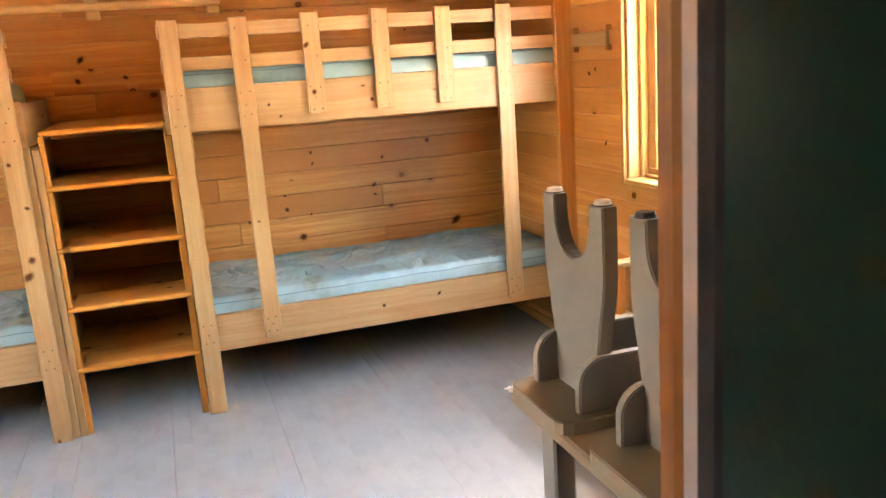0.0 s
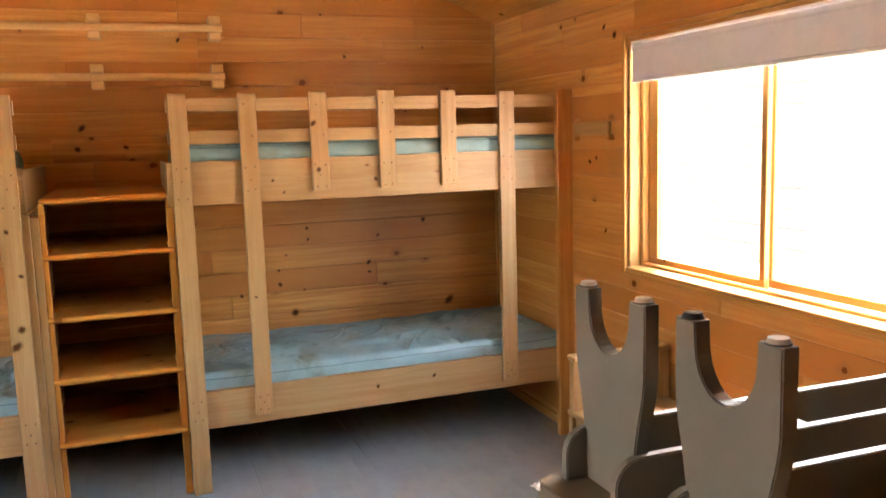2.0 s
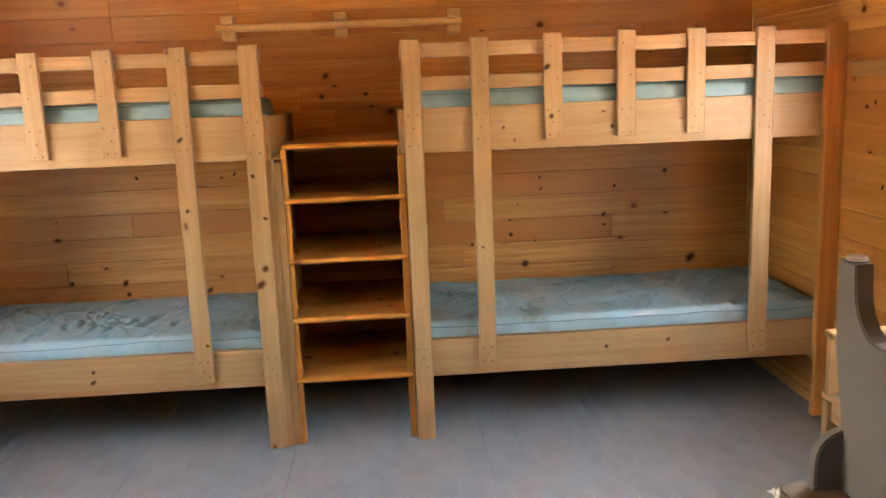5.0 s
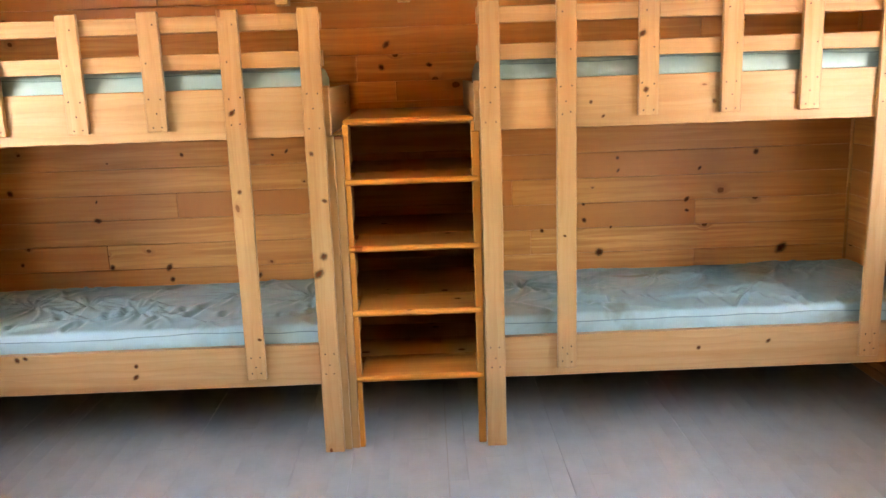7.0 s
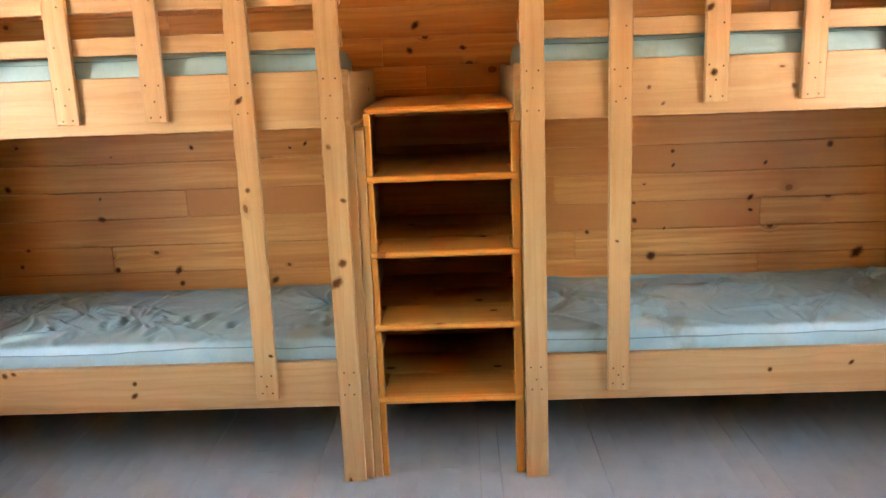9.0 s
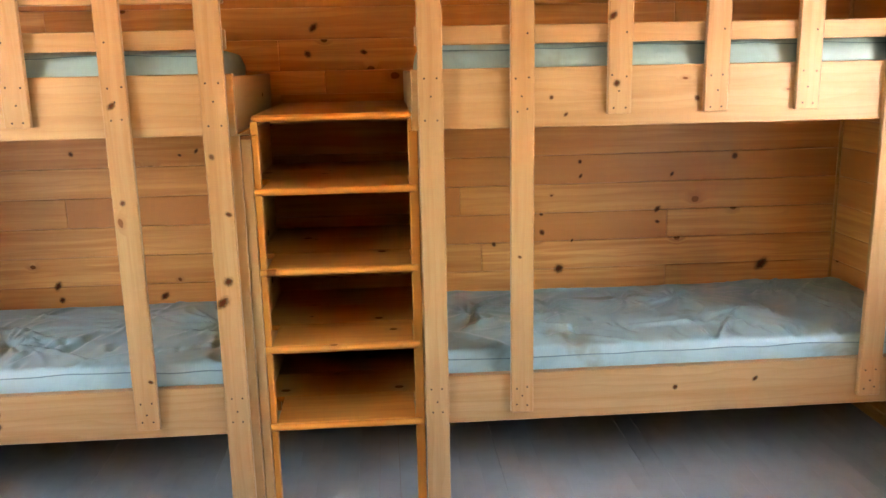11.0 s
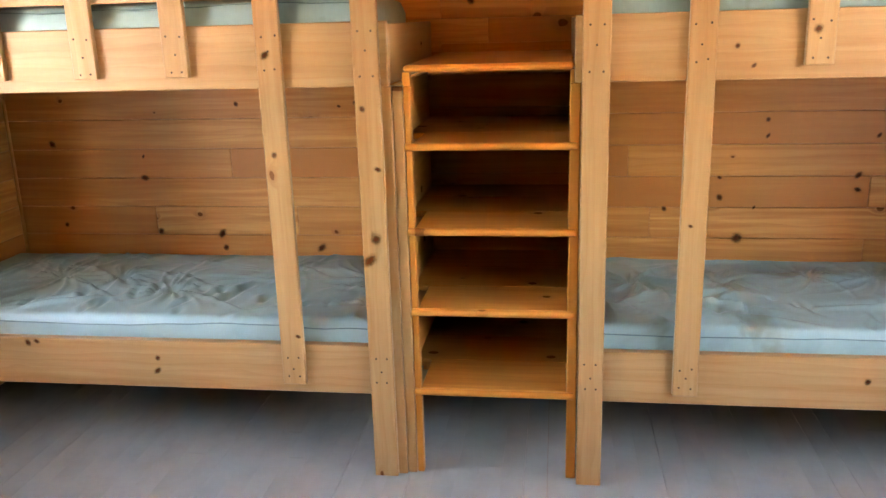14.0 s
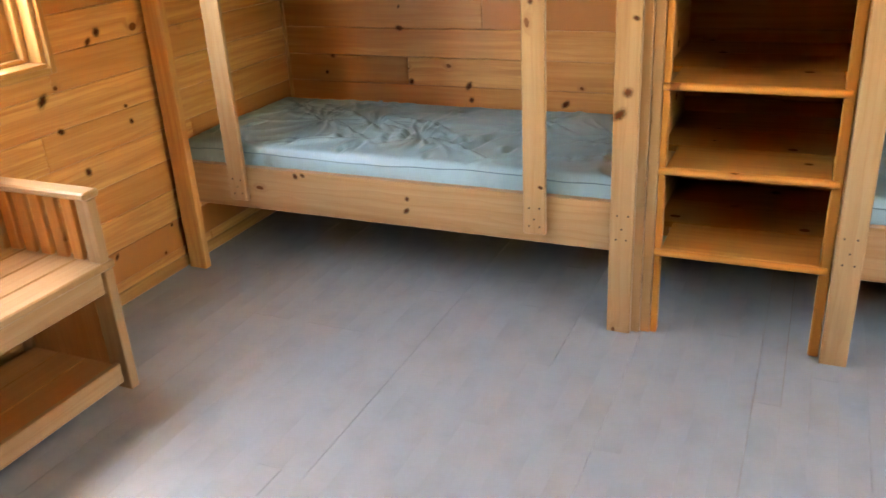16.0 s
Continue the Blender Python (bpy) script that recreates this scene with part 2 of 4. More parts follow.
def plank(name, lo, hi, material, parent=None, label="", bevel=0.003, lean=None, along=None):
    """A board between two corners: its longest side becomes local X, its thickness local Z."""
    size = [b - a for a, b in zip(lo, hi)]
    order = sorted(range(3), key=lambda i: -size[i])
    if along is not None:
        order = [along] + [i for i in order if i != along]
    axes = [Vector([1.0 if j == i else 0.0 for j in range(3)]) for i in order]
    if axes[0].cross(axes[1]).dot(axes[2]) < 0:
        axes[2] = -axes[2]
    turn = Matrix((axes[0], axes[1], axes[2])).transposed().to_4x4()
    mid = Vector([(a + b) / 2 for a, b in zip(lo, hi)])
    m = Matrix.Translation(mid) @ (lean.to_4x4() if lean else Matrix()) @ turn
    me = plank_mesh([size[i] for i in order], material, bevel)
    return tagged(put(new(name, me), parent, m), label)


def box_bm(bm, lo, hi):
    ret = bmesh.ops.create_cube(bm, size=1)
    size = [b - a for a, b in zip(lo, hi)]
    bmesh.ops.scale(bm, vec=size, verts=ret["verts"])
    bmesh.ops.translate(bm, vec=[(a + b) / 2 for a, b in zip(lo, hi)], verts=ret["verts"])
    return ret["verts"]


def rod_bm(bm, a, b, radius, sides=12, radius_b=None):
    a, b = Vector(a), Vector(b)
    ret = bmesh.ops.create_cone(bm, cap_ends=True, segments=sides, radius1=radius, radius2=radius if radius_b is None else radius_b, depth=(b - a).length)
    m = Matrix.Translation((a + b) / 2) @ (b - a).to_track_quat("Z", "Y").to_matrix().to_4x4()
    bmesh.ops.transform(bm, matrix=m, verts=ret["verts"])


def extrude_outline(points, depth):
    """A plate: an outline in local XY, its thickness along Z, centred."""
    bm = bmesh.new()
    face = bm.faces.new([bm.verts.new((x, y, -depth / 2)) for x, y in points])
    ext = bmesh.ops.extrude_face_region(bm, geom=[face])
    bmesh.ops.translate(bm, vec=(0, 0, depth), verts=[v for v in ext["geom"] if isinstance(v, bmesh.types.BMVert)])
    bmesh.ops.recalc_face_normals(bm, faces=bm.faces[:])
    bmesh.ops.bevel(bm, geom=[e for e in bm.edges if abs(e.verts[0].co.z - e.verts[1].co.z) < 1e-6], offset=min(0.0028, depth * 0.3), segments=2, affect="EDGES")
    return bm


# ---- plan ----
XL, XR, YB, YF = -1.95, 2.79, 1.01, -3.80
XM = (XL + XR) / 2
EAVE, SLOPE = 2.39, 0.44
RIDGE = EAVE + (XR - XM) * SLOPE
WIN_Y0, WIN_Y1, WIN_Z0, WIN_Z1 = -2.335, -0.545, 1.012, 2.115
DOOR_X0, DOOR_X1, DOOR_Z = -0.03, 0.871, 2.05
ROW = 0.137
ROW0 = 0.639 - 5 * ROW
THICK = 0.018

# ---- setting: shell ----


def shell(name, lo, hi, label, hole=None, axis=0, gable=False):
    """A wall core of four blocks round an opening, or one block, as one mesh."""
    bm = bmesh.new()
    if hole is None:
        box_bm(bm, lo, hi)
    else:
        a0, a1, z0, z1 = hole
        def block(u0, u1, w0, w1):
            if u1 - u0 < 1e-4 or w1 - w0 < 1e-4:
                return
            if axis == 1:
                box_bm(bm, (lo[0], u0, w0), (hi[0], u1, w1))
            else:
                box_bm(bm, (u0, lo[1], w0), (u1, hi[1], w1))
        block(lo[axis], a0, lo[2], hi[2])
        block(a1, hi[axis], lo[2], hi[2])
        block(a0, a1, lo[2], z0)
        block(a0, a1, z1, hi[2])
    if gable:
        y0, y1, z = lo[1], hi[1], hi[2]
        vs = [bm.verts.new(v) for v in ((XL - 0.1, y0, z), (XR + 0.1, y0, z), (XM, y0, RIDGE + 0.05), (XL - 0.1, y1, z), (XR + 0.1, y1, z), (XM, y1, RIDGE + 0.05))]
        for ids in ((0, 1, 2), (5, 4, 3), (0, 2, 5, 3), (1, 4, 5, 2), (0, 3, 4, 1)):
            bm.faces.new([vs[i] for i in ids])
        bmesh.ops.recalc_face_normals(bm, faces=bm.faces[:])
    ob = put(new(name, finish(bm, name, CORE)), None, Matrix())
    return tagged(ob, label, "wall", kind="structure")


T = THICK
wall_back = shell("wall_back", (XL - 0.1, YB + T, -0.1), (XR + 0.1, YB + 0.12, EAVE), "varnished knotty pine plank wall behind the bunks", gable=True)
wall_front = shell("wall_front", (XL - 0.1, YF - 0.12, -0.1), (XR + 0.1, YF - T, EAVE), "varnished knotty pine plank wall with the doorway", (DOOR_X0, DOOR_X1, -0.1, DOOR_Z), 0, True)
wall_right = shell("wall_right", (XR + T, YF - T, -0.1), (XR + 0.175, YB + T, EAVE + 0.04), "varnished pine plank wall with a sliding window", (WIN_Y0, WIN_Y1, WIN_Z0, WIN_Z1), 1)
wall_left = shell("wall_left", (XL - 0.175, YF - T, -0.1), (XL - T, YB + T, EAVE + 0.04), "varnished pine plank wall with a sliding window", (WIN_Y0 + 0.045, WIN_Y1 + 0.045, WIN_Z0, WIN_Z1), 1)
floor = shell("floor", (XL - 0.1, YF - 0.12, -0.16), (XR + 0.1, YB + 0.1, -0.016), "grey painted narrow plank floor, worn and dusty")
tagged(floor, category="floor")

# ceiling slopes: boards run the length of the room
for side, nm in ((1, "ceiling_east"), (-1, "ceiling_west")):
    run = (XR - XM) * math.hypot(1, SLOPE) + 0.1
    length = YB - YF + 0.3
    bm = bmesh.new()
    rng = random.Random(5 + side)
    rows = int(run / 0.13) + 1
    for i in range(rows):
        x = -length / 2
        while x < length / 2:
            step = min(rng.uniform(1.4, 3.2), length / 2 - x + 0.001)
            vs = box_bm(bm, (x, i * 0.13 + 0.0015, 0.0), (x + step - 0.001, (i + 1) * 0.13 - 0.0015, 0.016))
            x += step
    box_bm(bm, (-length / 2, 0, 0.018), (length / 2, rows * 0.13, 0.1))
    u = Vector((0, 1, 0))
    v = Vector((-side, 0, SLOPE)).normalized()
    w = u.cross(v)
    if w.z < 0:
        u, w = -u, -w
    turn = Matrix((u, v, w)).transposed().to_4x4()
    eave = XR if side > 0 else XL
    m = Matrix.Translation((eave + side * 0.05, (YF + YB) / 2, EAVE - SLOPE * 0.05)) @ turn
    ob = put(new(nm, finish(bm, nm, PINE_CEIL)), None, m)
    tagged(ob, "sloping varnished pine plank ceiling under the roof", "ceiling", kind="structure")


def window_frame(nm, face, out, dy=0.0):
    """A sliding window in a side wall; out is +1 or -1 along x."""
    win = thing(nm, (face, (WIN_Y0 + WIN_Y1) / 2, WIN_Z0), "pine framed two-pane sliding window with pine casing", "window", kind="structure")
    y0, y1, z0, z1 = WIN_Y0 + dy, WIN_Y1 + dy, WIN_Z0, WIN_Z1
    def b(name, xa, xb, ya, yb, za, zb, mat=PINE_TRIM, bevel=0.003, par=win, label=""):
        xs = sorted((face + out * xa, face + out * xb))
        return plank(name, (xs[0], ya, za), (xs[1], yb, zb), mat, par, label, bevel)
    c = 0.024
    b("casing", -0.018, 0.0, y0 - c, y0, z0 - c, z1 + c)
    b("casing", -0.018, 0.0, y1, y1 + c, z0 - c, z1 + c)
    b("casing", -0.020, 0.0, y0 + 0.001, y1 - 0.001, z1, z1 + c)
    b("casing", -0.020, 0.0, y0 + 0.001, y1 - 0.001, z0 - c, z0)
    b("sill", -0.026, 0.165, y0 + 0.02, y1 - 0.02, z0, z0 + 0.018)
    b("jamb", 0.001, 0.175, y0, y0 + 0.02, z0, z1)
    b("jamb", 0.001, 0.175, y1 - 0.02, y1, z0, z1)
    b("jamb", 0.001, 0.175, y0 + 0.02, y1 - 0.02, z1 - 0.02, z1)
    b("stop", 0.058, 0.094, y1 - 0.044, y1 - 0.02, z0 + 0.02, z1 - 0.02)
    b("stop", 0.058, 0.094, y0 + 0.02, y0 + 0.044, z0 + 0.02, z1 - 0.02)
    b("track", 0.062, 0.090, y0 + 0.042, y1 - 0.042, z0 + 0.018, z0 + 0.034)
    b("track", 0.124, 0.131, y0 + 0.042, y1 - 0.042, z0 + 0.018, z0 + 0.030, WHITE)
    ym = -1.36 + dy
    for ya, yb, xa in ((ym - 0.018, y1 - 0.030, 0.096), (y0 + 0.030, ym + 0.014, 0.134)):
        xb = xa + 0.026
        sash = b("sash", xa, xb, ya, yb, z0 + 0.02, z0 + 0.062)
        b("sash_rail", xa, xb, ya, yb, z1 - 0.062, z1 - 0.02)
        wa, wb = (0.032, 0.075) if xa < 0.1 else (0.075, 0.032)
        b("sash_stile", xa, xb, ya, ya + wa, z0 + 0.062, z1 - 0.062)
        b("sash_stile", xa, xb, yb - wb, yb, z0 + 0.062, z1 - 0.062)
        pane = b("pane", xa + 0.010, xa + 0.015, ya + wa, yb - wb, z0 + 0.062, z1 - 0.062, GLASS, 0)
        pane.visible_shadow = False
    return win


window_1 = window_frame("window_1", XR, 1)
window_2 = window_frame("window_2", XL, -1, 0.045)


def roller_blind(face, out):
    y0, y1 = WIN_Y0 + 0.05, WIN_Y1 - 0.05
    blind = thing("roller_blind", (face, (y0 + y1) / 2, 2.0), "white fabric roller blind rolled almost to the top", "blind")
    x = face + out * 0.012
    bm = bmesh.new()
    rod_bm(bm, (x, y0, 2.062), (x, y1, 2.062), 0.022, 20)
    part("roll", bm, BLIND, blind, soft=False)
    plank("head_rail", (x - 0.027, y0 - 0.002, 2.086), (x + 0.027, y1 + 0.002, 2.094), WHITE, blind, "white head rail", 0.001)
    xs = sorted((x - out * 0.020, x - out * 0.017))
    plank("fabric", (xs[0], y0 + 0.004, 1.915), (xs[1], y1 - 0.004, 2.062), BLIND, blind, "", 0)
    xs = sorted((x - out * 0.025, x - out * 0.012))
    plank("hem_bar", (xs[0], y0 + 0.004, 1.905), (xs[1], y1 - 0.004, 1.922), BLIND, blind, "", 0.003)
    for y in (y0 - 0.006, y1 + 0.002):
        plank("bracket", (x - 0.022, y, 2.038), (x + 0.022, y + 0.004, 2.0855), WHITE, blind, "white bracket", 0.001)


roller_blind(XR, 1)

# doorway
door_1 = thing("door_1", (DOOR_X0, YF, 0), "varnished wooden cabin door standing wide open", "door", kind="structure")
plank("leaf", (-0.085, YF + 0.02, 0.01), (-0.043, YF + 0.90, 2.03), PINE_WALL, door_1, "varnished wooden door leaf")
bm = bmesh.new()
rod_bm(bm, (-0.043, YF + 0.83, 1.0), (-0.005, YF + 0.83, 1.0), 0.012)
rod_bm(bm, (-0.012, YF + 0.83, 1.0), (0.012, YF + 0.83, 1.0), 0.026, 16)
part("door_knob", bm, STEEL, door_1, "dark metal knob")
door_frame = thing("door_frame", (DOOR_X1, YF, 0), "varnished doorway jamb with dark green outer frame", "door frame", kind="structure")
plank("jamb", (DOOR_X1 - 0.012, YF - 0.012, 0), (DOOR_X1, YF + 0.006, DOOR_Z), PINE_WALL, door_frame, "", 0.004)
# Pale strip between the pine edge of the jamb and the seal.
plank("weather_strip", (DOOR_X1 - 0.014, YF - 0.037, 0), (DOOR_X1, YF - 0.0125, DOOR_Z), STRIP, door_frame, "pale glossy strip along the jamb", 0.005)
plank("seal", (DOOR_X1 - 0.024, YF - 0.053, 0), (DOOR_X1, YF - 0.0375, DOOR_Z), DARK, door_frame, "black door seal", 0.003)
plank("outer_jamb", (DOOR_X1 - 0.026, YF - 0.22, 0), (DOOR_X1, YF - 0.0535, DOOR_Z), GREEN, door_frame, "dark green painted outer frame", 0.004)
plank("jamb", (DOOR_X0, YF - 0.12, 0), (DOOR_X0 + 0.012, YF + 0.014, DOOR_Z), PINE_TRIM, door_frame, "", 0.004)
plank("head", (DOOR_X0 + 0.012, YF - 0.12, DOOR_Z - 0.012), (DOOR_X1 - 0.012, YF + 0.014, DOOR_Z), PINE_TRIM, door_frame, "", 0.004)
plank("casing", (DOOR_X1 + 0.004, YF + 0.001, 0), (DOOR_X1 + 0.08, YF + 0.018, DOOR_Z + 0.08), PINE_TRIM, door_frame, "", 0.004)

# corner mouldings and baseboards
for nm, lo, hi in (
    ("trim_1", (XR - 0.016, YB - 0.016, 0.06), (XR - 0.0005, YB - 0.0005, EAVE)),
    ("trim_2", (XL + 0.0005, YB - 0.016, 0.06), (XL + 0.016, YB - 0.0005, EAVE)),
    ("baseboard_1", (XL + 0.001, YF + 0.02, 0), (XL + 0.016, YB - 0.02, 0.055)),
    ("baseboard_2", (XR - 0.016, YF + 0.02, 0), (XR - 0.001, YB - 0.02, 0.055)),
    ("baseboard_3", (XL + 0.02, YB - 0.016, 0), (XR - 0.02, YB - 0.001, 0.055)),
):
    tagged(plank(nm, lo, hi, PINE_TRIM, None, "narrow pine moulding along the plank wall", 0.004), category="moulding", kind="structure")

# ---- bunk beds ----
FLIP = 2 * 0.4035


def bunk_bed(flip):
    """One two-storey bunk; the second is its mirror image about the shelf ladder."""
    def X(a, b):
        return (FLIP - b, FLIP - a) if flip else (a, b)
    wall = FLIP - XL if flip else XR
    bed = thing("bunk_bed", (FLIP - 1.8 if flip else 1.8, 0.5, 0), "pale knotty pine two-storey bunk bed built against the wall", "bunk bed", "bunk beds along the wall")

    def p(name, x, y, z, mat=PINE_BED, label="", bevel=0.003, par=bed):
        a, b = X(*x)
        return plank(name, (a, y[0], z[0]), (b, y[1], z[1]), mat, par, label, bevel)
    end = wall - 0.002
    p("post", (0.722, 0.807), (0.0, 0.022), (0.0, 1.91))
    if flip:
        p("post_backing", (0.692, 0.738), (0.0225, 0.092), (0.0, 1.395))
        p("side_board", (0.657, 0.6915), (0.034, 0.094), (0.0, 1.394))
    else:
        p("post_backing", (0.7235, 0.7435), (0.0225, 0.0615), (0.0, 0.31))
    end_in = 0.028 if flip else 0.0
    p("end_post", (end - end_in - 0.092, end - end_in), (-0.012, 0.026), (0.0, 1.915), PINE_WALL, "darker pine end post against the wall")
    p("bed_rail", (0.74, end - 0.002), (0.027, 0.062), (0.312, 0.496))
    p("bed_rail", (0.70, end - 0.002), (0.027, 0.062), (1.395, 1.60))
    p("guard_rail", (0.715, end - 0.002), (0.027, 0.047), (1.678, 1.742))
    p("guard_rail", (0.715, end - 0.002), (0.027, 0.047), (1.825, 1.890))
    p("end_rail", (0.700, 0.722), (0.0625, YB - 0.02), (1.40, 1.59))
    p("end_rail", (0.742, 0.762), (0.0625, YB - 0.02), (0.312, 0.49))
    p("deck", (0.765, end - 0.02), (0.064, YB - 0.02), (0.44, 0.458), PINE_WALL)
    p("deck", (0.725, end - 0.02), (0.064, YB - 0.02), (1.53, 1.548), PINE_WALL)
    p("back_post", (0.742, 0.78), (YB - 0.06, YB - 0.021), (0.0, 0.30), PINE_WALL)
    offs = ((1.037, 1.119, 0.352), (1.373, 1.456, 1.437), (1.713, 1.797, 1.437), (2.040, 2.124, 1.437), (2.366, 2.452, 0.352))
    if flip:
        offs = tuple((FLIP - b, FLIP - a, z) for a, b, z in ((-0.319, -0.236, 0.352), (-0.636, -0.553, 1.437), (-0.958, -0.874, 1.437), (-1.292, -1.208, 1.437), (-1.635, -1.550, 0.352)))
    if "screw" not in MESHES:
        bm = bmesh.new()
        rod_bm(bm, (0, 0.0012, 0), (0, -0.0012, 0), 0.0036, 8)
        MESHES["screw"] = finish(bm, "screw_head", STEEL)

    def screw(x, z, y=0.003):
        put(new("screw_head", MESHES["screw"]), bed, Matrix.Translation((FLIP - x if flip else x, y, z)))
    rng = random.Random(3 + flip)
    for a, b, z in offs:
        p("slat", (a, b), (0.003, 0.0265), (z, 1.912 + rng.uniform(-0.004, 0.006)))
        for s in ((0.2, 1.565), (0.75, 1.565), (0.5, 1.51), (0.25, 1.455), (0.72, 1.455), (0.3, 1.855), (0.7, 1.71)):
            screw(a + (b - a) * s[0] + rng.uniform(-0.004, 0.004), s[1] + rng.uniform(-0.006, 0.006))
        if z < 1:
            for s in ((0.25, 0.45), (0.72, 0.45), (0.25, 0.38), (0.72, 0.38), (0.5, 0.415)):
                screw(a + (b - a) * s[0], s[1] + rng.uniform(-0.006, 0.006))
    for s in ((0.25, 1.57), (0.75, 1.57), (0.5, 1.51), (0.25, 1.43), (0.75, 1.43), (0.25, 0.46), (0.7, 0.46), (0.3, 0.37), (0.72, 0.37), (0.5, 0.41)):
        screw(0.722 + 0.085 * s[0], s[1], 0.0)
    return bed


bunk_bed(False)
bunk_bed(True)


def mattress(x0, x1, z, seed, label, seam=0.031):
    y0, y1, h = 0.068, 0.90, 0.115
    nx, ny = 260, 110
    ob = thing("mattress", ((x0 + x1) / 2, (y0 + y1) / 2, z), label, "mattress", "bunk mattresses")
    bm = bmesh.new()
    rng = random.Random(seed)
    tufts = [(x0 + (x1 - x0) * (k + rng.uniform(0.25, 0.75)) / 6, rng.uniform(y0 + 0.22, y1 - 0.18), rng.uniform(0.10, 0.20), rng.uniform(0.5, 1.0)) for k in range(6)]
    creases = [(rng.uniform(x0, x1), rng.uniform(y0 + 0.03, y1 - 0.05), rng.uniform(0.008, 0.020), rng.uniform(-1.3, 1.3), rng.uniform(0.08, 0.26), rng.uniform(0.007, 0.016)) for _ in range(30)]
    pinches = [(rng.uniform(x0, x1), rng.uniform(y0 + 0.03, y0 + 0.30), rng.uniform(0.010, 0.018), rng.uniform(1.1, 2.1), rng.uniform(0.02, 0.055), -rng.uniform(0.008, 0.017)) for _ in range(34)]

    def relief(x, y):
        p = Vector((x * 1.6 + seed, y * 1.9, 0.3))
        d = 0.014 * noise.noise(p) + 0.006 * noise.noise(p * 3.1)
        for tx, ty, reach, amp in tufts:
            r = math.hypot(x - tx, y - ty)
            if r > 4 * reach:
                continue
            a = math.atan2(y - ty, x - tx) + 1.5 * r
            ray = 1 - abs(noise.noise(Vector((2.3 * math.cos(a) + tx * 9, 2.3 * math.sin(a), seed + r * 1.5))))
            d += amp * math.exp(-r / reach) * (0.040 * (1 - math.exp(-(r / 0.04) ** 2)) * ray ** 6 - 0.020 * math.exp(-(r / 0.035) ** 2))
        for fx, fy, wide, ang, long, amp in creases + pinches:
            u = (x - fx) * math.cos(ang) + (y - fy) * math.sin(ang)
            v = -(x - fx) * math.sin(ang) + (y - fy) * math.cos(ang)
            if abs(u) > 2.5 * long or abs(v) > 6 * wide:
                continue
            v += 0.10 * u * u / long
            k = math.exp(-(u / long) ** 2)
            d += amp * k * (math.exp(-(v / wide) ** 2) - 0.5 * math.exp(-((v - 1.8 * wide) / (1.6 * wide)) ** 2))
        return d
    grid = []
    for j in range(ny + 1):
        row = []
        for i in range(nx + 1):
            x, y = x0 + (x1 - x0) * i / nx, y0 + (y1 - y0) * j / ny
            e = min(x - x0, x1 - x, y - y0, y1 - y)
            k = min(1.0, e / 0.03)
            top = z + h + relief(x, y) * min(1.0, e / 0.05) + 0.012 * min(1, e / 0.3) - 0.03 * (1 - math.sqrt(max(0.0, 1 - (1 - k) ** 2)))
            row.append(bm.verts.new((x, y, top)))
        grid.append(row)
    for j in range(ny):
        for i in range(nx):
            bm.faces.new((grid[j][i], grid[j][i + 1], grid[j + 1][i + 1], grid[j + 1][i]))
    ring = [grid[0][i] for i in range(nx + 1)] + [grid[j][nx] for j in range(1, ny + 1)] + [grid[ny][i] for i in range(nx - 1, -1, -1)] + [grid[j][0] for j in range(ny - 1, 0, -1)]
    last = ring
    mid = Vector(((x0 + x1) / 2, (y0 + y1) / 2, 0))
    for level, out in ((0.75, 0.006), (0.5, 0.008), (0.25, 0.006), (0.0, -0.002)):
        cur = []
        for v0 in ring:
            dx = -1 if v0.co.x - x0 < 1e-5 else (1 if x1 - v0.co.x < 1e-5 else 0)
            dy = -1 if v0.co.y - y0 < 1e-5 else (1 if y1 - v0.co.y < 1e-5 else 0)
            bulge = out + 0.004 * noise.noise(Vector((v0.co.x * 7, v0.co.y * 7 + seed, level * 3)))
            cur.append(bm.verts.new((v0.co.x + dx * bulge, v0.co.y + dy * bulge, z + (h - 0.03) * level)))
        n = len(ring)
        for i in range(n):
            bm.faces.new((last[i], cur[i], cur[(i + 1) % n], last[(i + 1) % n]))
        last = cur
    bm.faces.new(list(reversed(last)))
    bmesh.ops.recalc_face_normals(bm, faces=bm.faces[:])
    part("cover", bm, VINYL, ob, soft=True)
    bm = bmesh.new()
    rings = []
    for i in range(61):
        a = x0 + 0.01 + (x1 - x0 - 0.02) * i / 60
        cy, cz = y0 - 0.003 + 0.002 * math.sin(a * 9), z + h - seam + 0.004 * math.sin(a * 5 + seed) + 0.007 * noise.noise(Vector((a * 6, seed, 0.5)))
        rings.append([bm.verts.new((a, cy + 0.0018 * math.cos(k * math.pi / 3), cz + 0.0018 * math.sin(k * math.pi / 3))) for k in range(6)])
    for r0, r1 in zip(rings, rings[1:]):
        for k in range(6):
            bm.faces.new((r0[k], r1[k], r1[(k + 1) % 6], r0[(k + 1) % 6]))
    bmesh.ops.recalc_face_normals(bm, faces=bm.faces[:])
    part("piping", bm, PIPING, ob, "dark piped seam")
    return ob


mattress(0.785, 2.76, 0.462, 11, "wrinkled teal covered foam mattress on the lower bunk")
mattress(FLIP - 2.72, FLIP - 0.785, 0.462, 23, "wrinkled teal covered foam mattress on the lower bunk")
mattress(0.752, 2.76, 1.566, 37, "teal covered foam mattress on the upper bunk", 0.016)
mattress(FLIP - 2.72, FLIP - 0.800, 1.560, 41, "teal covered foam mattress on the upper bunk", 0.016)

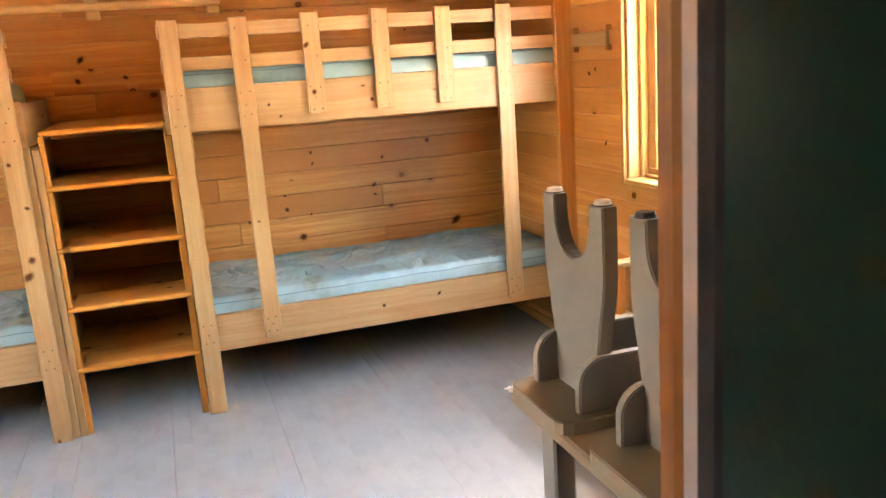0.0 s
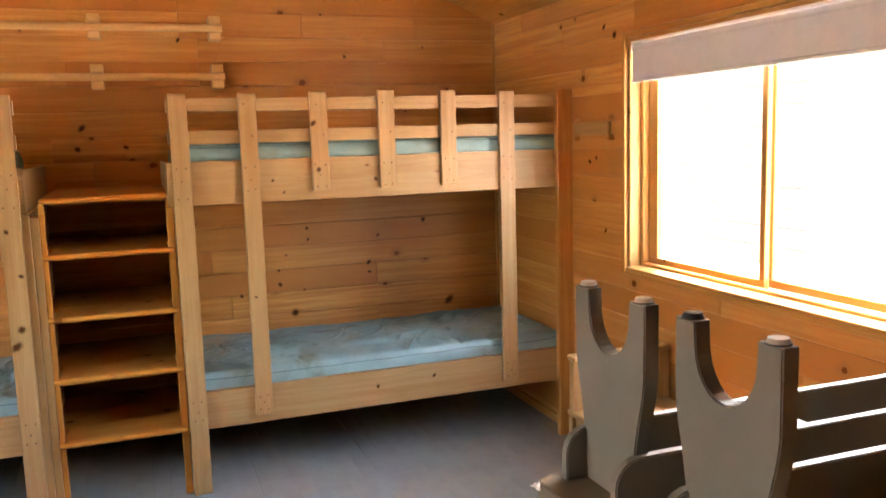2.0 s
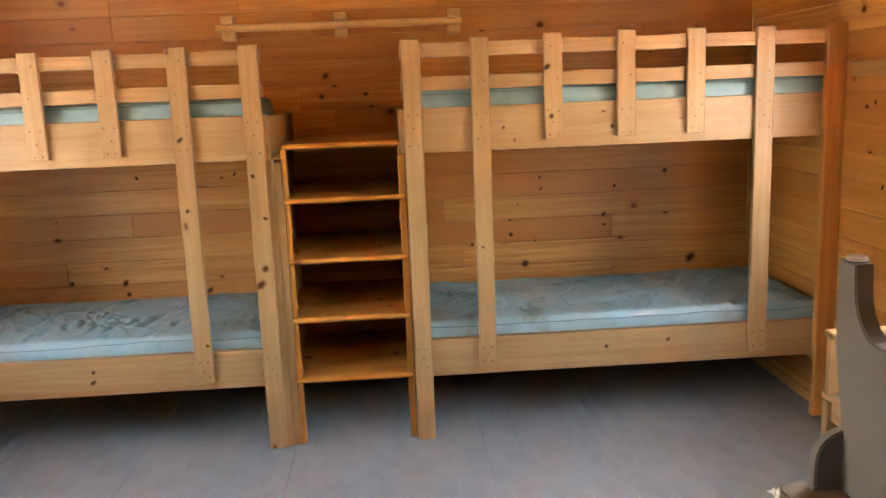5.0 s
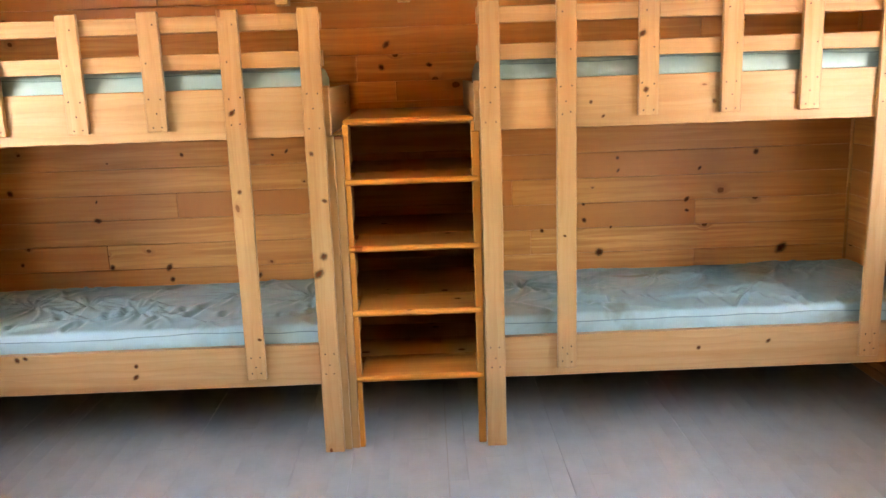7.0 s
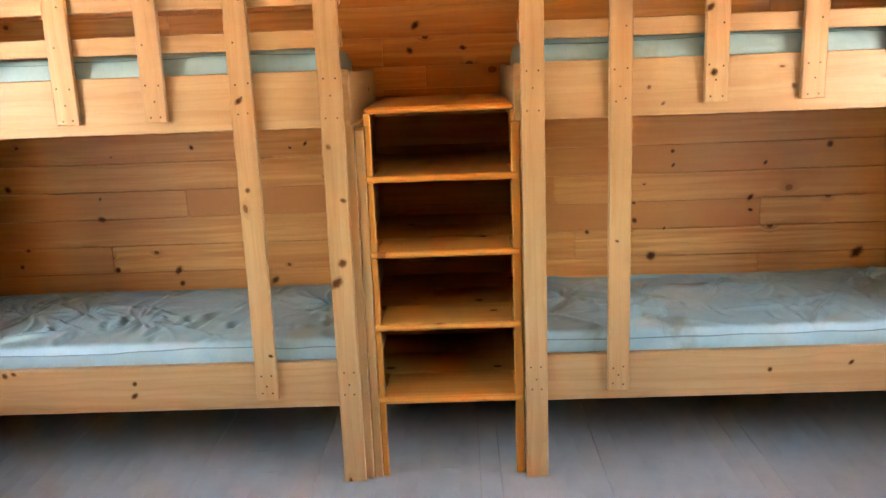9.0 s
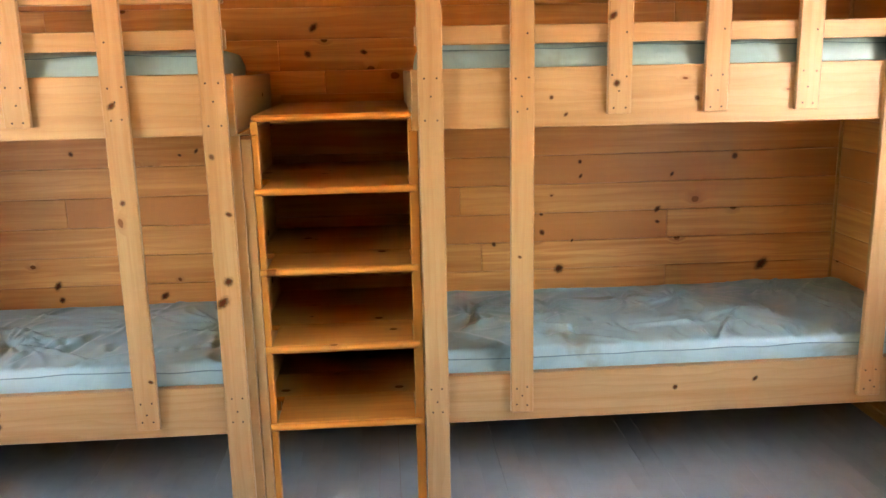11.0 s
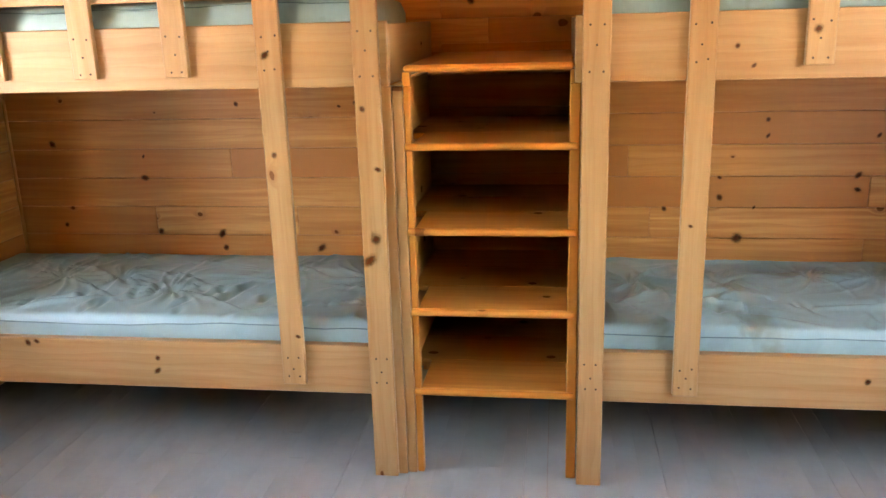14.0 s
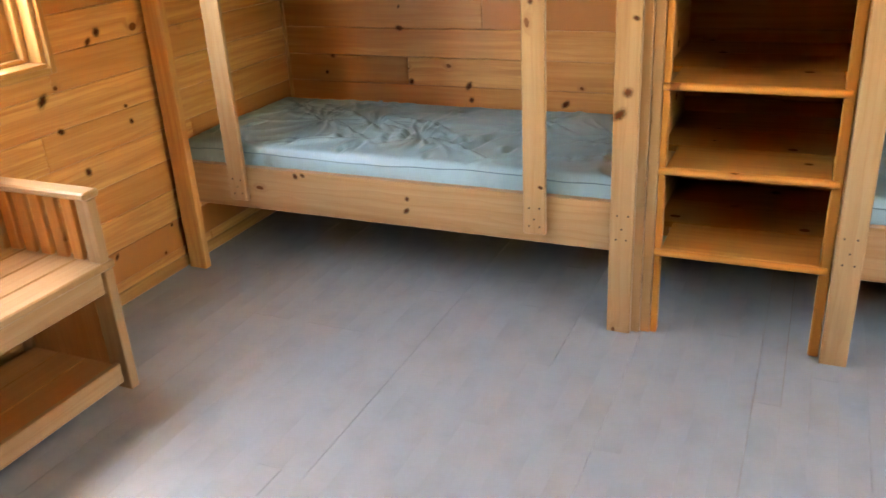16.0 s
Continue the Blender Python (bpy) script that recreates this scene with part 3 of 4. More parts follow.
# ---- shelf ladder between the bunks ----
ladder = thing("shelf_ladder", (0.4035, 0.3, 0), "orange varnished pine shelf unit used as bunk ladder", "shelf unit")
SX0, SX1, SY0, SY1 = 0.1505, 0.7195, 0.040, 0.80
for xa, xb in ((SX0, SX0 + 0.024), (SX1 - 0.034, SX1)):
    plank("stile", (xa, SY0, 0.0), (xb, SY0 + 0.036, 1.3945), PINE_SHELF, ladder, "", 0.004)
plank("side_panel", (SX0 - 0.046, 0.0955, 0.28), (SX0 - 0.032, SY1, 1.3945), PINE_SHELF, ladder, along=1)
plank("side_panel", (SX1 + 0.004, 0.064, 0.28), (SX1 + 0.018, SY1, 1.3945), PINE_SHELF, ladder, along=1)
for z in (0.317, 0.615, 0.901, 1.187):
    for k in range(3):
        ya = SY0 + 0.002 + k * 0.2525
        plank("shelf_board", (SX0 + (0.0245 if k == 0 else -0.031), ya if k else SY0 - 0.001, z), (SX1 - (0.0345 if k == 0 else -0.003), min(ya + 0.2515, SY1 - 0.002), z + 0.022), PINE_SHELF, ladder, "", 0.002, along=0)
    bm = bmesh.new()
    rod_bm(bm, (SX0 + 0.004, SY0 - 0.012, z + 0.011), (SX1 - 0.012, SY0 - 0.012, z + 0.011), 0.0125, 16)
    part("nosing", bm, PINE_SHELF, ladder, "rounded front edge")
for xa, xb in ((SX0, SX0 + 0.024), (SX1 - 0.034, SX1 - 0.021)):
    plank("stile", (xa, SY0, 1.395), (xb, SY0 + 0.036, 1.4375), PINE_SHELF, ladder, "", 0.001)
for k in range(3):
    ya = SY0 - 0.010 + k * 0.316
    plank("top", (SX0 + 0.004, ya, 1.438), (SX1 - 0.021, min(ya + 0.3155, YB - 0.03), 1.460), PINE_SHELF, ladder, "", 0.008 if k == 0 else 0.002, along=0)
for k in range(8):
    plank("back_board", (SX0 - 0.046, SY1 + 0.001, 0.285 + k * ROW), (SX1 + 0.018, SY1 + 0.019, 0.285 + (k + 1) * ROW - 0.001), PINE_SHELF, ladder, "", 0.003)
plank("back_strip", (SX0, YB - 0.029, 1.461), (SX1 - 0.021, YB - 0.003, 1.495), PINE_SHELF, ladder)

# ---- table with upturned benches ----
TZ = 0.890
table = thing("dining_table", (2.05, -2.78, 0), "taupe painted wooden dining table with worn top", "table")
plank("tabletop", (1.362, -3.16, TZ - 0.032), (2.74, -2.40, TZ), TAUPE_TOP, table, "worn brown tabletop", 0.006)
for y in (-2.47, -3.11):
    plank("apron", (1.44, y, TZ - 0.13), (2.66, y + 0.022, TZ - 0.0325), TAUPE, table)
for x in (1.42, 2.62):
    for y in (-2.50, -3.13):
        plank("leg", (x, y, 0), (x + 0.055, y + 0.07, TZ - 0.0325), TAUPE, table, "", 0.006)


def foot_outline():
    """End board of a bench: waisted towards the seat, with a round notch between two feet."""
    half, h, n, cy = 0.133, 0.427, 0.076, 0.389
    pts = [(-0.086, 0.0), (0.086, 0.0), (0.096, 0.10), (0.112, 0.18), (0.127, 0.24), (half, 0.28), (half, h), (n + 0.002, h), (n, cy)]
    for k in range(1, 14):
        a = math.pi * k / 14
        pts.append((n * math.cos(a), cy - 0.088 * math.sin(a)))
    pts += [(-n, cy), (-n - 0.002, h), (-half, h), (-half, 0.28), (-0.127, 0.24), (-0.112, 0.18), (-0.096, 0.10)]
    return pts


def apron_outline(length):
    h, r = 0.116, 0.060
    pts = [(0, 0), (length, 0), (length, h - r)]
    for k in range(1, 7):
        a = math.pi / 2 * k / 6
        pts.append((length - r + r * math.cos(a), h - r + r * math.sin(a)))
    for k in range(0, 7):
        a = math.pi / 2 + math.pi / 2 * k / 6
        pts.append((r + r * math.cos(a), h - r + r * math.sin(a)))
    return pts


def bench(y, first_cap):
    b = thing("bench", (2.0, y, TZ), "taupe painted wooden bench upturned on the table", "bench", "benches upturned on the table")
    x0, x1 = 1.352, 2.70
    bm = extrude_outline([(x0 + 0.03, -0.135), (x1 - 0.03, -0.135), (x1, -0.105), (x1, 0.105), (x1 - 0.03, 0.135), (x0 + 0.03, 0.135), (x0 + 0.009, 0.126), (x0, 0.105), (x0, -0.105), (x0 + 0.009, -0.126)], 0.030)
    part("seat", bm, TAUPE_TOP, b, "", (0, y, TZ + 0.0155))
    z = TZ + 0.031
    up = Matrix(((1, 0, 0), (0, 0, -1), (0, 1, 0)))
    for s in (-1, 1):
        part("apron", extrude_outline(apron_outline(1.24), 0.024), TAUPE, b, "", (x0 + 0.056, y + s * 0.100, z), turn=up)
    face = Matrix(((0, 0, 1), (1, 0, 0), (0, 1, 0)))
    for i, x in enumerate((1.475, 2.58)):
        leg = part("end_board", extrude_outline(foot_outline(), 0.034), TAUPE, b, "", (x, y, z), turn=face)
        for s in (-1, 1):
            bm = bmesh.new()
            rod_bm(bm, (0, 0, 0), (0, 0, 0.008), 0.019, 18, 0.016)
            worn = first_cap and s > 0 and i == 0
            part("foot_glide", bm, DARK if worn else GLIDE, leg, "dark worn glide" if worn else "pale plastic glide", (x, y + s * 0.105, z + 0.4295))
            # Thin dark disc in place of the dark recess under each glide.
            bm = bmesh.new()
            rod_bm(bm, (0, 0, 0), (0, 0, 0.0022), 0.0205, 18)
            part("glide_ring", bm, DARK, leg, "dark ring under the glide", (x, y + s * 0.105, z + 0.4272))
    plank("cross_block", (1.935, y - 0.087, z + 0.001), (1.960, y + 0.087, z + 0.09), TAUPE, b)


bench(-2.545, False)
bench(-2.908, True)


# scrap of white tape on the table corner
tape = thing("tape_scrap", (1.35, -2.41, TZ), "crumpled scrap of white tape on the table corner", "tape")
bm = bmesh.new()
rng = random.Random(9)
grid = [[bm.verts.new((1.350 + 0.024 * i / 5, -2.422 + 0.034 * j / 5, TZ + 0.002 + rng.uniform(0, 0.008))) for i in range(6)] for j in range(6)]
for j in range(5):
    for i in range(5):
        bm.faces.new((grid[j][i], grid[j][i + 1], grid[j + 1][i + 1], grid[j + 1][i]))
bmesh.ops.solidify(bm, geom=bm.faces[:], thickness=0.002)
part("strip", bm, WHITE, tape)

# ---- wall benches under the windows ----


def wall_bench(face, out, label):
    """A pine seat along a side wall with a slatted end and a low shelf; out points into the wall."""
    def X(a, b):
        return sorted((face - out * a, face - out * b))
    wb = thing("window_bench", (face - out * 0.25, -1.5, 0), label, "bench", "pine benches under the windows")
    y0, y1 = -2.25, -0.875

    def p(name, x, y, z, mat=PINE_BED, bevel=0.003, label=""):
        a, b = X(*x)
        return plank(name, (a, y[0], z[0]), (b, y[1], z[1]), mat, wb, label, bevel)
    for ya in (y1 - 0.038, y0):
        p("post", (0.435, 0.515), (ya, ya + 0.038), (0.0, 0.448))
        p("post", (0.455, 0.510), (ya, ya + 0.036), (0.4765, 0.695))
        p("post", (0.018, 0.075), (ya, ya + 0.038), (0.0, 0.695))
        p("end_panel", (0.077, 0.433), (ya + 0.005, ya + 0.027), (0.06, 0.446), PINE_WALL)
        p("cap", (0.018, 0.512), (ya - 0.012, ya + 0.055), (0.696, 0.722), PINE_BED, 0.006)
        for k in range(5):
            x = 0.092 + k * 0.072
            p("slat", (x, x + 0.046), (ya + 0.008, ya + 0.026), (0.4765, 0.695), PINE_WALL)
    for k in range(4):
        p("seat_board", (0.02 + k * 0.1235, 0.02 + k * 0.1235 + 0.1215), (y0 - 0.02, y1 + (0.012 if k < 3 else 0.016)), (0.4485, 0.476), PINE_BED, 0.005)
    p("seat_rail", (0.478, 0.500), (y0 + 0.040, y1 - 0.040), (0.37, 0.447))
    for k in range(3):
        p("shelf_board", (0.08 + k * 0.128, 0.08 + k * 0.128 + 0.126), (y0 + 0.040, y1 - 0.040), (0.075, 0.094), PINE_WALL, 0.003)
    p("shelf_rail", (0.468, 0.490), (y0 + 0.040, y1 - 0.040), (0.03, 0.105))
    return wb


wall_bench(XL, -1, "pale pine bench with slatted ends along the plank wall")
wall_bench(XR, 1, "pale pine bench with slatted ends along the plank wall")

# ---- rails on the walls ----


def hanging_rail(z):
    rail = thing("hanging_rail", (0.415, YB, z), "pale pine clothes rail on block brackets on the plank wall", "clothes rail", "clothes rails on the wall")
    bm = bmesh.new()
    rod_bm(bm, (-0.27, YB - 0.055, z), (1.085, YB - 0.055, z), 0.021, 14)
    part("rod", bm, PINE_ROD, rail, "pale round rod")
    for x in (-0.205, 0.41, 1.043):
        for s in (-1, 1):
            plank("bracket_jaw", (x - 0.034, YB - 0.078, z + s * 0.044 - 0.022), (x + 0.034, YB - 0.001, z + s * 0.044 + 0.022), PINE_ROD, rail, "", 0.005)
        plank("bracket_back", (x - 0.03, YB - 0.033, z - 0.0215), (x + 0.03, YB - 0.001, z + 0.0215), PINE_ROD, rail)


hanging_rail(2.058)
hanging_rail(2.325)
peg = thing("peg_rail", (XR, -0.23, 1.70), "small pine clothes rail board beside the window", "clothes rail")
plank("board", (XR - 0.022, -0.405, 1.668), (XR - 0.001, -0.062, 1.732), PINE_BED, peg, "", 0.004)
for y in (-0.430, -0.095):
    for z in (1.640, 1.735):
        plank("bracket_jaw", (XR - 0.034, y, z), (XR - 0.001, y + 0.030, z + 0.028), PINE_WALL, peg, "", 0.004)

# ---- outdoors ----
bm = bmesh.new()
box_bm(bm, (-400, -400, -0.5), (400, 400, -0.4))
tagged(put(new("ground", finish(bm, "ground", SNOW)), None, Matrix()), "pale bright ground outside the cabin", "ground", kind="structure")
bm = bmesh.new()
box_bm(bm, (-1.2, -6.2, -0.2), (2.2, YF - 0.1215, -0.02))
tagged(put(new("porch", finish(bm, "porch", FLOOR_PAINT)), None, Matrix()), "grey painted porch deck before the door", "porch", kind="structure")



def outdoor_cabin(at, turn, half, length, wall_h, label, porch):
    """A wooden cabin with a gable towards local -Y."""
    m = pose(*at, 0, 0, turn)
    cabin = tagged(put(new("cabin"), None, m), label, "cabin")
    rise = half * 0.55

    def add(name, bm, mat, label=""):
        return tagged(put(new(name, finish(bm, name, mat)), cabin, m), label)
    bm = bmesh.new()
    pts = [(-half, 0), (half, 0), (half, wall_h), (0, wall_h + rise), (-half, wall_h)]
    front = [bm.verts.new((x, 0, z)) for x, z in pts]
    back = [bm.verts.new((x, length, z)) for x, z in pts]
    bm.faces.new(front)
    bm.faces.new(list(reversed(back)))
    for i in range(5):
        bm.faces.new((front[i], back[i], back[(i + 1) % 5], front[(i + 1) % 5]))
    bmesh.ops.recalc_face_normals(bm, faces=bm.faces[:])
    add("wall", bm, SIDING)
    for i in range(int(wall_h / 0.3)):
        bm = bmesh.new()
        box_bm(bm, (-half - 0.02, -0.03, i * 0.3 + 0.02), (half + 0.02, -0.002, i * 0.3 + 0.29))
        add("siding_board", bm, SIDING)
    over = 1.6 if porch else 0.3
    for s in (-1, 1):
        bm = bmesh.new()
        vs = []
        for z in (0.04, 0.22):
            for x, y in ((half + 0.4, -over), (half + 0.4, length + 0.3), (0, length + 0.3), (0, -over)):
                vs.append(bm.verts.new((s * x, y, wall_h + (half - x) * 0.55 + z)))
        for ids in ((0, 1, 2, 3), (4, 5, 6, 7), (0, 1, 5, 4), (1, 2, 6, 5), (2, 3, 7, 6), (3, 0, 4, 7)):
            bm.faces.new([vs[i] for i in ids])
        bmesh.ops.recalc_face_normals(bm, faces=bm.faces[:])
        add("roof", bm, ROOF, "pale sloping roof")
    bm = bmesh.new()
    box_bm(bm, (-0.5, -0.06, 0.1), (0.5, -0.031, 2.1))
    add("door", bm, RED, "red door")
    if porch:
        for x in (-half + 0.1, -half / 3, half / 3, half - 0.1):
            bm = bmesh.new()
            box_bm(bm, (x - 0.08, -over + 0.1, 0), (x + 0.08, -over + 0.26, wall_h + 0.04))
            add("porch_post", bm, ROOF, "white porch post")
    return cabin


outdoor_cabin((9.5, 9.5, -0.4), -90, 4.2, 7.0, 3.6, "wooden cabin beside the window, bleached by daylight", False)
outdoor_cabin((24.0, 12.5, -0.4), -90, 5.0, 8.0, 2.6, "far wooden cabin with white porch posts", True)



def conifer(x, y, height, seed):
    rng = random.Random(seed)
    tree = thing("conifer", (x, y, -0.4), "dark green conifer tree beyond the cabins", "tree", "trees beyond the cabins")
    bm = bmesh.new()
    rod_bm(bm, (x, y, -0.4), (x, y, height - 0.4), 0.22, 10, 0.03)
    part("trunk", bm, BARK, tree)
    verts, faces = [], []
    for _ in range(900):
        h = rng.random() ** 0.8
        reach = (1 - h) * height * 0.22 * rng.uniform(0.35, 1.1) + 0.1
        a = rng.uniform(0, 2 * math.pi)
        z = -0.4 + height * (0.12 + 0.88 * h) - reach * 0.35
        c = Vector((x + reach * math.cos(a), y + reach * math.sin(a), z))
        out = Vector((math.cos(a), math.sin(a), -0.45)) * rng.uniform(0.25, 0.5)
        side = Vector((-math.sin(a), math.cos(a), rng.uniform(-0.3, 0.3))) * rng.uniform(0.12, 0.25)
        k = len(verts)
        verts += [c - out - side * 0.4, c - side, c + out, c + side]
        faces.append((k, k + 1, k + 2, k + 3))
    me = bpy.data.meshes.new("crown")
    me.from_pydata([tuple(v) for v in verts], [], faces)
    me.materials.append(LEAF)
    put(new("crown", me), tree, Matrix())


for i, (x, y, h) in enumerate(((40, 24, 13), (43, 19, 15), (41, 14, 12), (45, 29, 16), (44, 34, 14), (42, 9, 13))):
    conifer(x, y, h, 50 + i)

# Unseen enclosure added to dim the doorway; its narrow gap sets the daylight.
for nm, lo, hi in (("wall_porch_1", (-1.3, -6.3, -0.2), (-1.2, YF - 0.125, 2.6)), ("wall_porch_2", (2.2, -6.3, -0.2), (2.3, YF - 0.125, 2.6)), ("ceiling_porch", (-1.3, -6.3, 2.6), (2.3, YF - 0.125, 2.7)), ("wall_porch_3", (-1.05, -6.3, -0.2), (2.2, -6.2, 2.6))):
    bm = bmesh.new()
    box_bm(bm, lo, hi)
    tagged(put(new(nm, finish(bm, nm, CORE)), None, Matrix()), "plain brown unseen enclosure added outside the door to block daylight", "wall", kind="structure")

# ---- planks of the walls and floor ----


def clad(wall, axis, face, out, u0, u1, z_top, hole, seed, limit=None, lengths=(0.7, 1.1, 1.6, 2.1, 2.8)):
    """Tongue and groove boards on a wall face, row by row, round an opening."""
    rng = random.Random(seed)
    z = ROW0 - ROW
    while z < z_top:
        za, zb = max(z, 0.0), min(z + ROW, z_top)
        z += ROW
        if zb - za < 0.01:
            continue
        a, b = u0, u1
        if limit:
            a, b = max(a, limit(za)[0]), min(b, limit(za)[1])
        spans = [(a, b, za, zb)]
        if hole and za < hole[3] and zb > hole[2]:
            spans = [(a, hole[0], za, zb), (hole[1], b, za, zb)]
            if za < hole[2] - 0.004:
                spans.append((hole[0], hole[1], za, hole[2]))
            if zb > hole[3] + 0.004:
                spans.append((hole[0], hole[1], hole[3], zb))
        for s0, s1, w0, w1 in spans:
            x = s0
            while s1 - x > 0.02:
                step = rng.choice(lengths) if s1 - x > 1.0 else s1 - x
                if s1 - (x + step) < 0.35:
                    step = s1 - x
                f = (face, face + out * THICK) if out > 0 else (face + out * THICK, face)
                if axis == 0:
                    lo, hi = (x + 0.0001, f[0], w0 + 0.0004), (x + step - 0.0001, f[1], w1 - 0.0004)
                else:
                    lo, hi = (f[0], x + 0.0001, w0 + 0.0004), (f[1], x + step - 0.0001, w1 - 0.0004)
                plank("wall_board", lo, hi, PINE_WALL, wall, "", 0.0034, along=axis)
                x += step


def under_roof(z):
    half = (RIDGE + 0.03 - z) / SLOPE
    return XM - half, XM + half


win = (WIN_Y0, WIN_Y1, WIN_Z0, WIN_Z1)
clad(wall_back, 0, YB, 1, XL, XR, RIDGE, None, 21, under_roof)
clad(wall_right, 1, XR, 1, YF, YB, EAVE + 0.02, win, 22)
clad(wall_left, 1, XL, -1, YF, YB, EAVE + 0.02, (WIN_Y0 + 0.045, WIN_Y1 + 0.045, WIN_Z0, WIN_Z1), 23, lengths=(1.6, 2.4, 3.2))
clad(wall_front, 0, YF, -1, XL, XR, RIDGE, (DOOR_X0, DOOR_X1, 0.0, DOOR_Z), 24, under_roof)

rng = random.Random(77)
PITCH = 0.0825
x = 0.374 - 29 * PITCH
while x < XR:
    a, b = max(x, XL), min(x + PITCH, XR)
    x += PITCH
    if b - a < 0.01:
        continue
    y = YF - 0.1 - rng.choice((0.0, 0.4, 0.8, 1.2))
    while y < YB:
        step = rng.choice((1.2, 1.6, 2.0, 2.4, 3.0))
        ya, yb = max(y, YF - 0.1), min(y + step, YB)
        y += step
        if yb - ya < 0.05:
            continue
        gap = rng.choice((0.0001, 0.0001, 0.0001, 0.0002, 0.0002, 0.0003, 0.0015))
        plank("floor_board", (a + 0.0001, ya + 0.0003, -0.0155), (b - gap, yb - 0.0004, 0.0), FLOOR_PAINT, floor, "", 0, along=1)

# ---- large knots in the boards ----


def knot_material():
    mat, nodes, links, bsdf = shader("knot_wood", 0.7, 0.0)
    co = node(nodes, "ShaderNodeTexCoord").outputs["Object"]
    length = nodes.new("ShaderNodeVectorMath")
    length.operation = "LENGTH"
    links.new(co, length.inputs[0])
    rough_edge = node(nodes, "ShaderNodeTexNoise", Scale=2.2, Detail=4.0, Roughness=0.7)
    links.new(co, rough_edge.inputs["Vector"])
    d = maths(nodes, links, "ADD", length.outputs["Value"], maths(nodes, links, "MULTIPLY", rough_edge.outputs["Fac"], 0.75))
    colour = mixed(nodes, links, smooth(nodes, links, d, 0.55, 1.0), (0.060, 0.017, 0.005), (0.19, 0.066, 0.018))
    links.new(colour, bsdf.inputs["Base Color"])
    links.new(smooth(nodes, links, d, 0.55, 1.3, 1.0, 0.0), bsdf.inputs["Alpha"])
    return mat


KNOT = knot_material()
bm = bmesh.new()
rim = []
for k in range(14):
    a = 2 * math.pi * k / 14
    r = 1 + 0.12 * math.sin(3 * a + 0.6)
    rim.append(bm.verts.new((r * math.cos(a), r * math.sin(a), 0)))
top = bm.verts.new((0, 0, 0.06))
for k in range(14):
    bm.faces.new((rim[k], rim[(k + 1) % 14], top))
KNOT_MESH = finish(bm, "knot", KNOT)


def knots(host, normal, rows):
    """Round or oval knots lying flush on a board face: place and size in millimetres."""
    n = Vector(normal)
    for i, (x, y, z, size) in enumerate(rows):
        stretch = (1.0, 1.7, 0.7, 1.25, 0.6)[i % 5]
        m = Matrix.Translation(Vector((x, y, z)) + n * 0.0006) @ n.to_track_quat("Z", "Y").to_matrix().to_4x4() @ pose(0, 0, 0, 0, 0, 37 * i)
        r = size * 0.0017
        put(new("knot", KNOT_MESH), host, m @ Matrix.Diagonal((r * stretch, r, 0.01, 1)))


beds = {o.location.x > 0.4: o for o in scene.objects if o.name.startswith("bunk_bed")}
knots(wall_back, (0, -1, 0), ((1.425, YB, 0.640, 20), (2.432, YB, 0.628, 20), (1.337, YB, 0.908, 9), (1.341, YB, 0.821, 11), (1.524, YB, 1.086, 11), (1.52, YB, 1.154, 9), (1.9, YB, 0.916, 10), (1.903, YB, 0.855, 11), (1.11, YB, 0.77, 9), (1.487, YB, 0.777, 8), (2.269, YB, 1.162, 14), (1.966, YB, 1.084, 7), (-1.283, YB, 0.915, 18), (-1.73, YB, 1.077, 14), (-1.279, YB, 1.016, 9), (-1.234, YB, 0.655, 14), (-0.927, YB, 0.644, 13)))
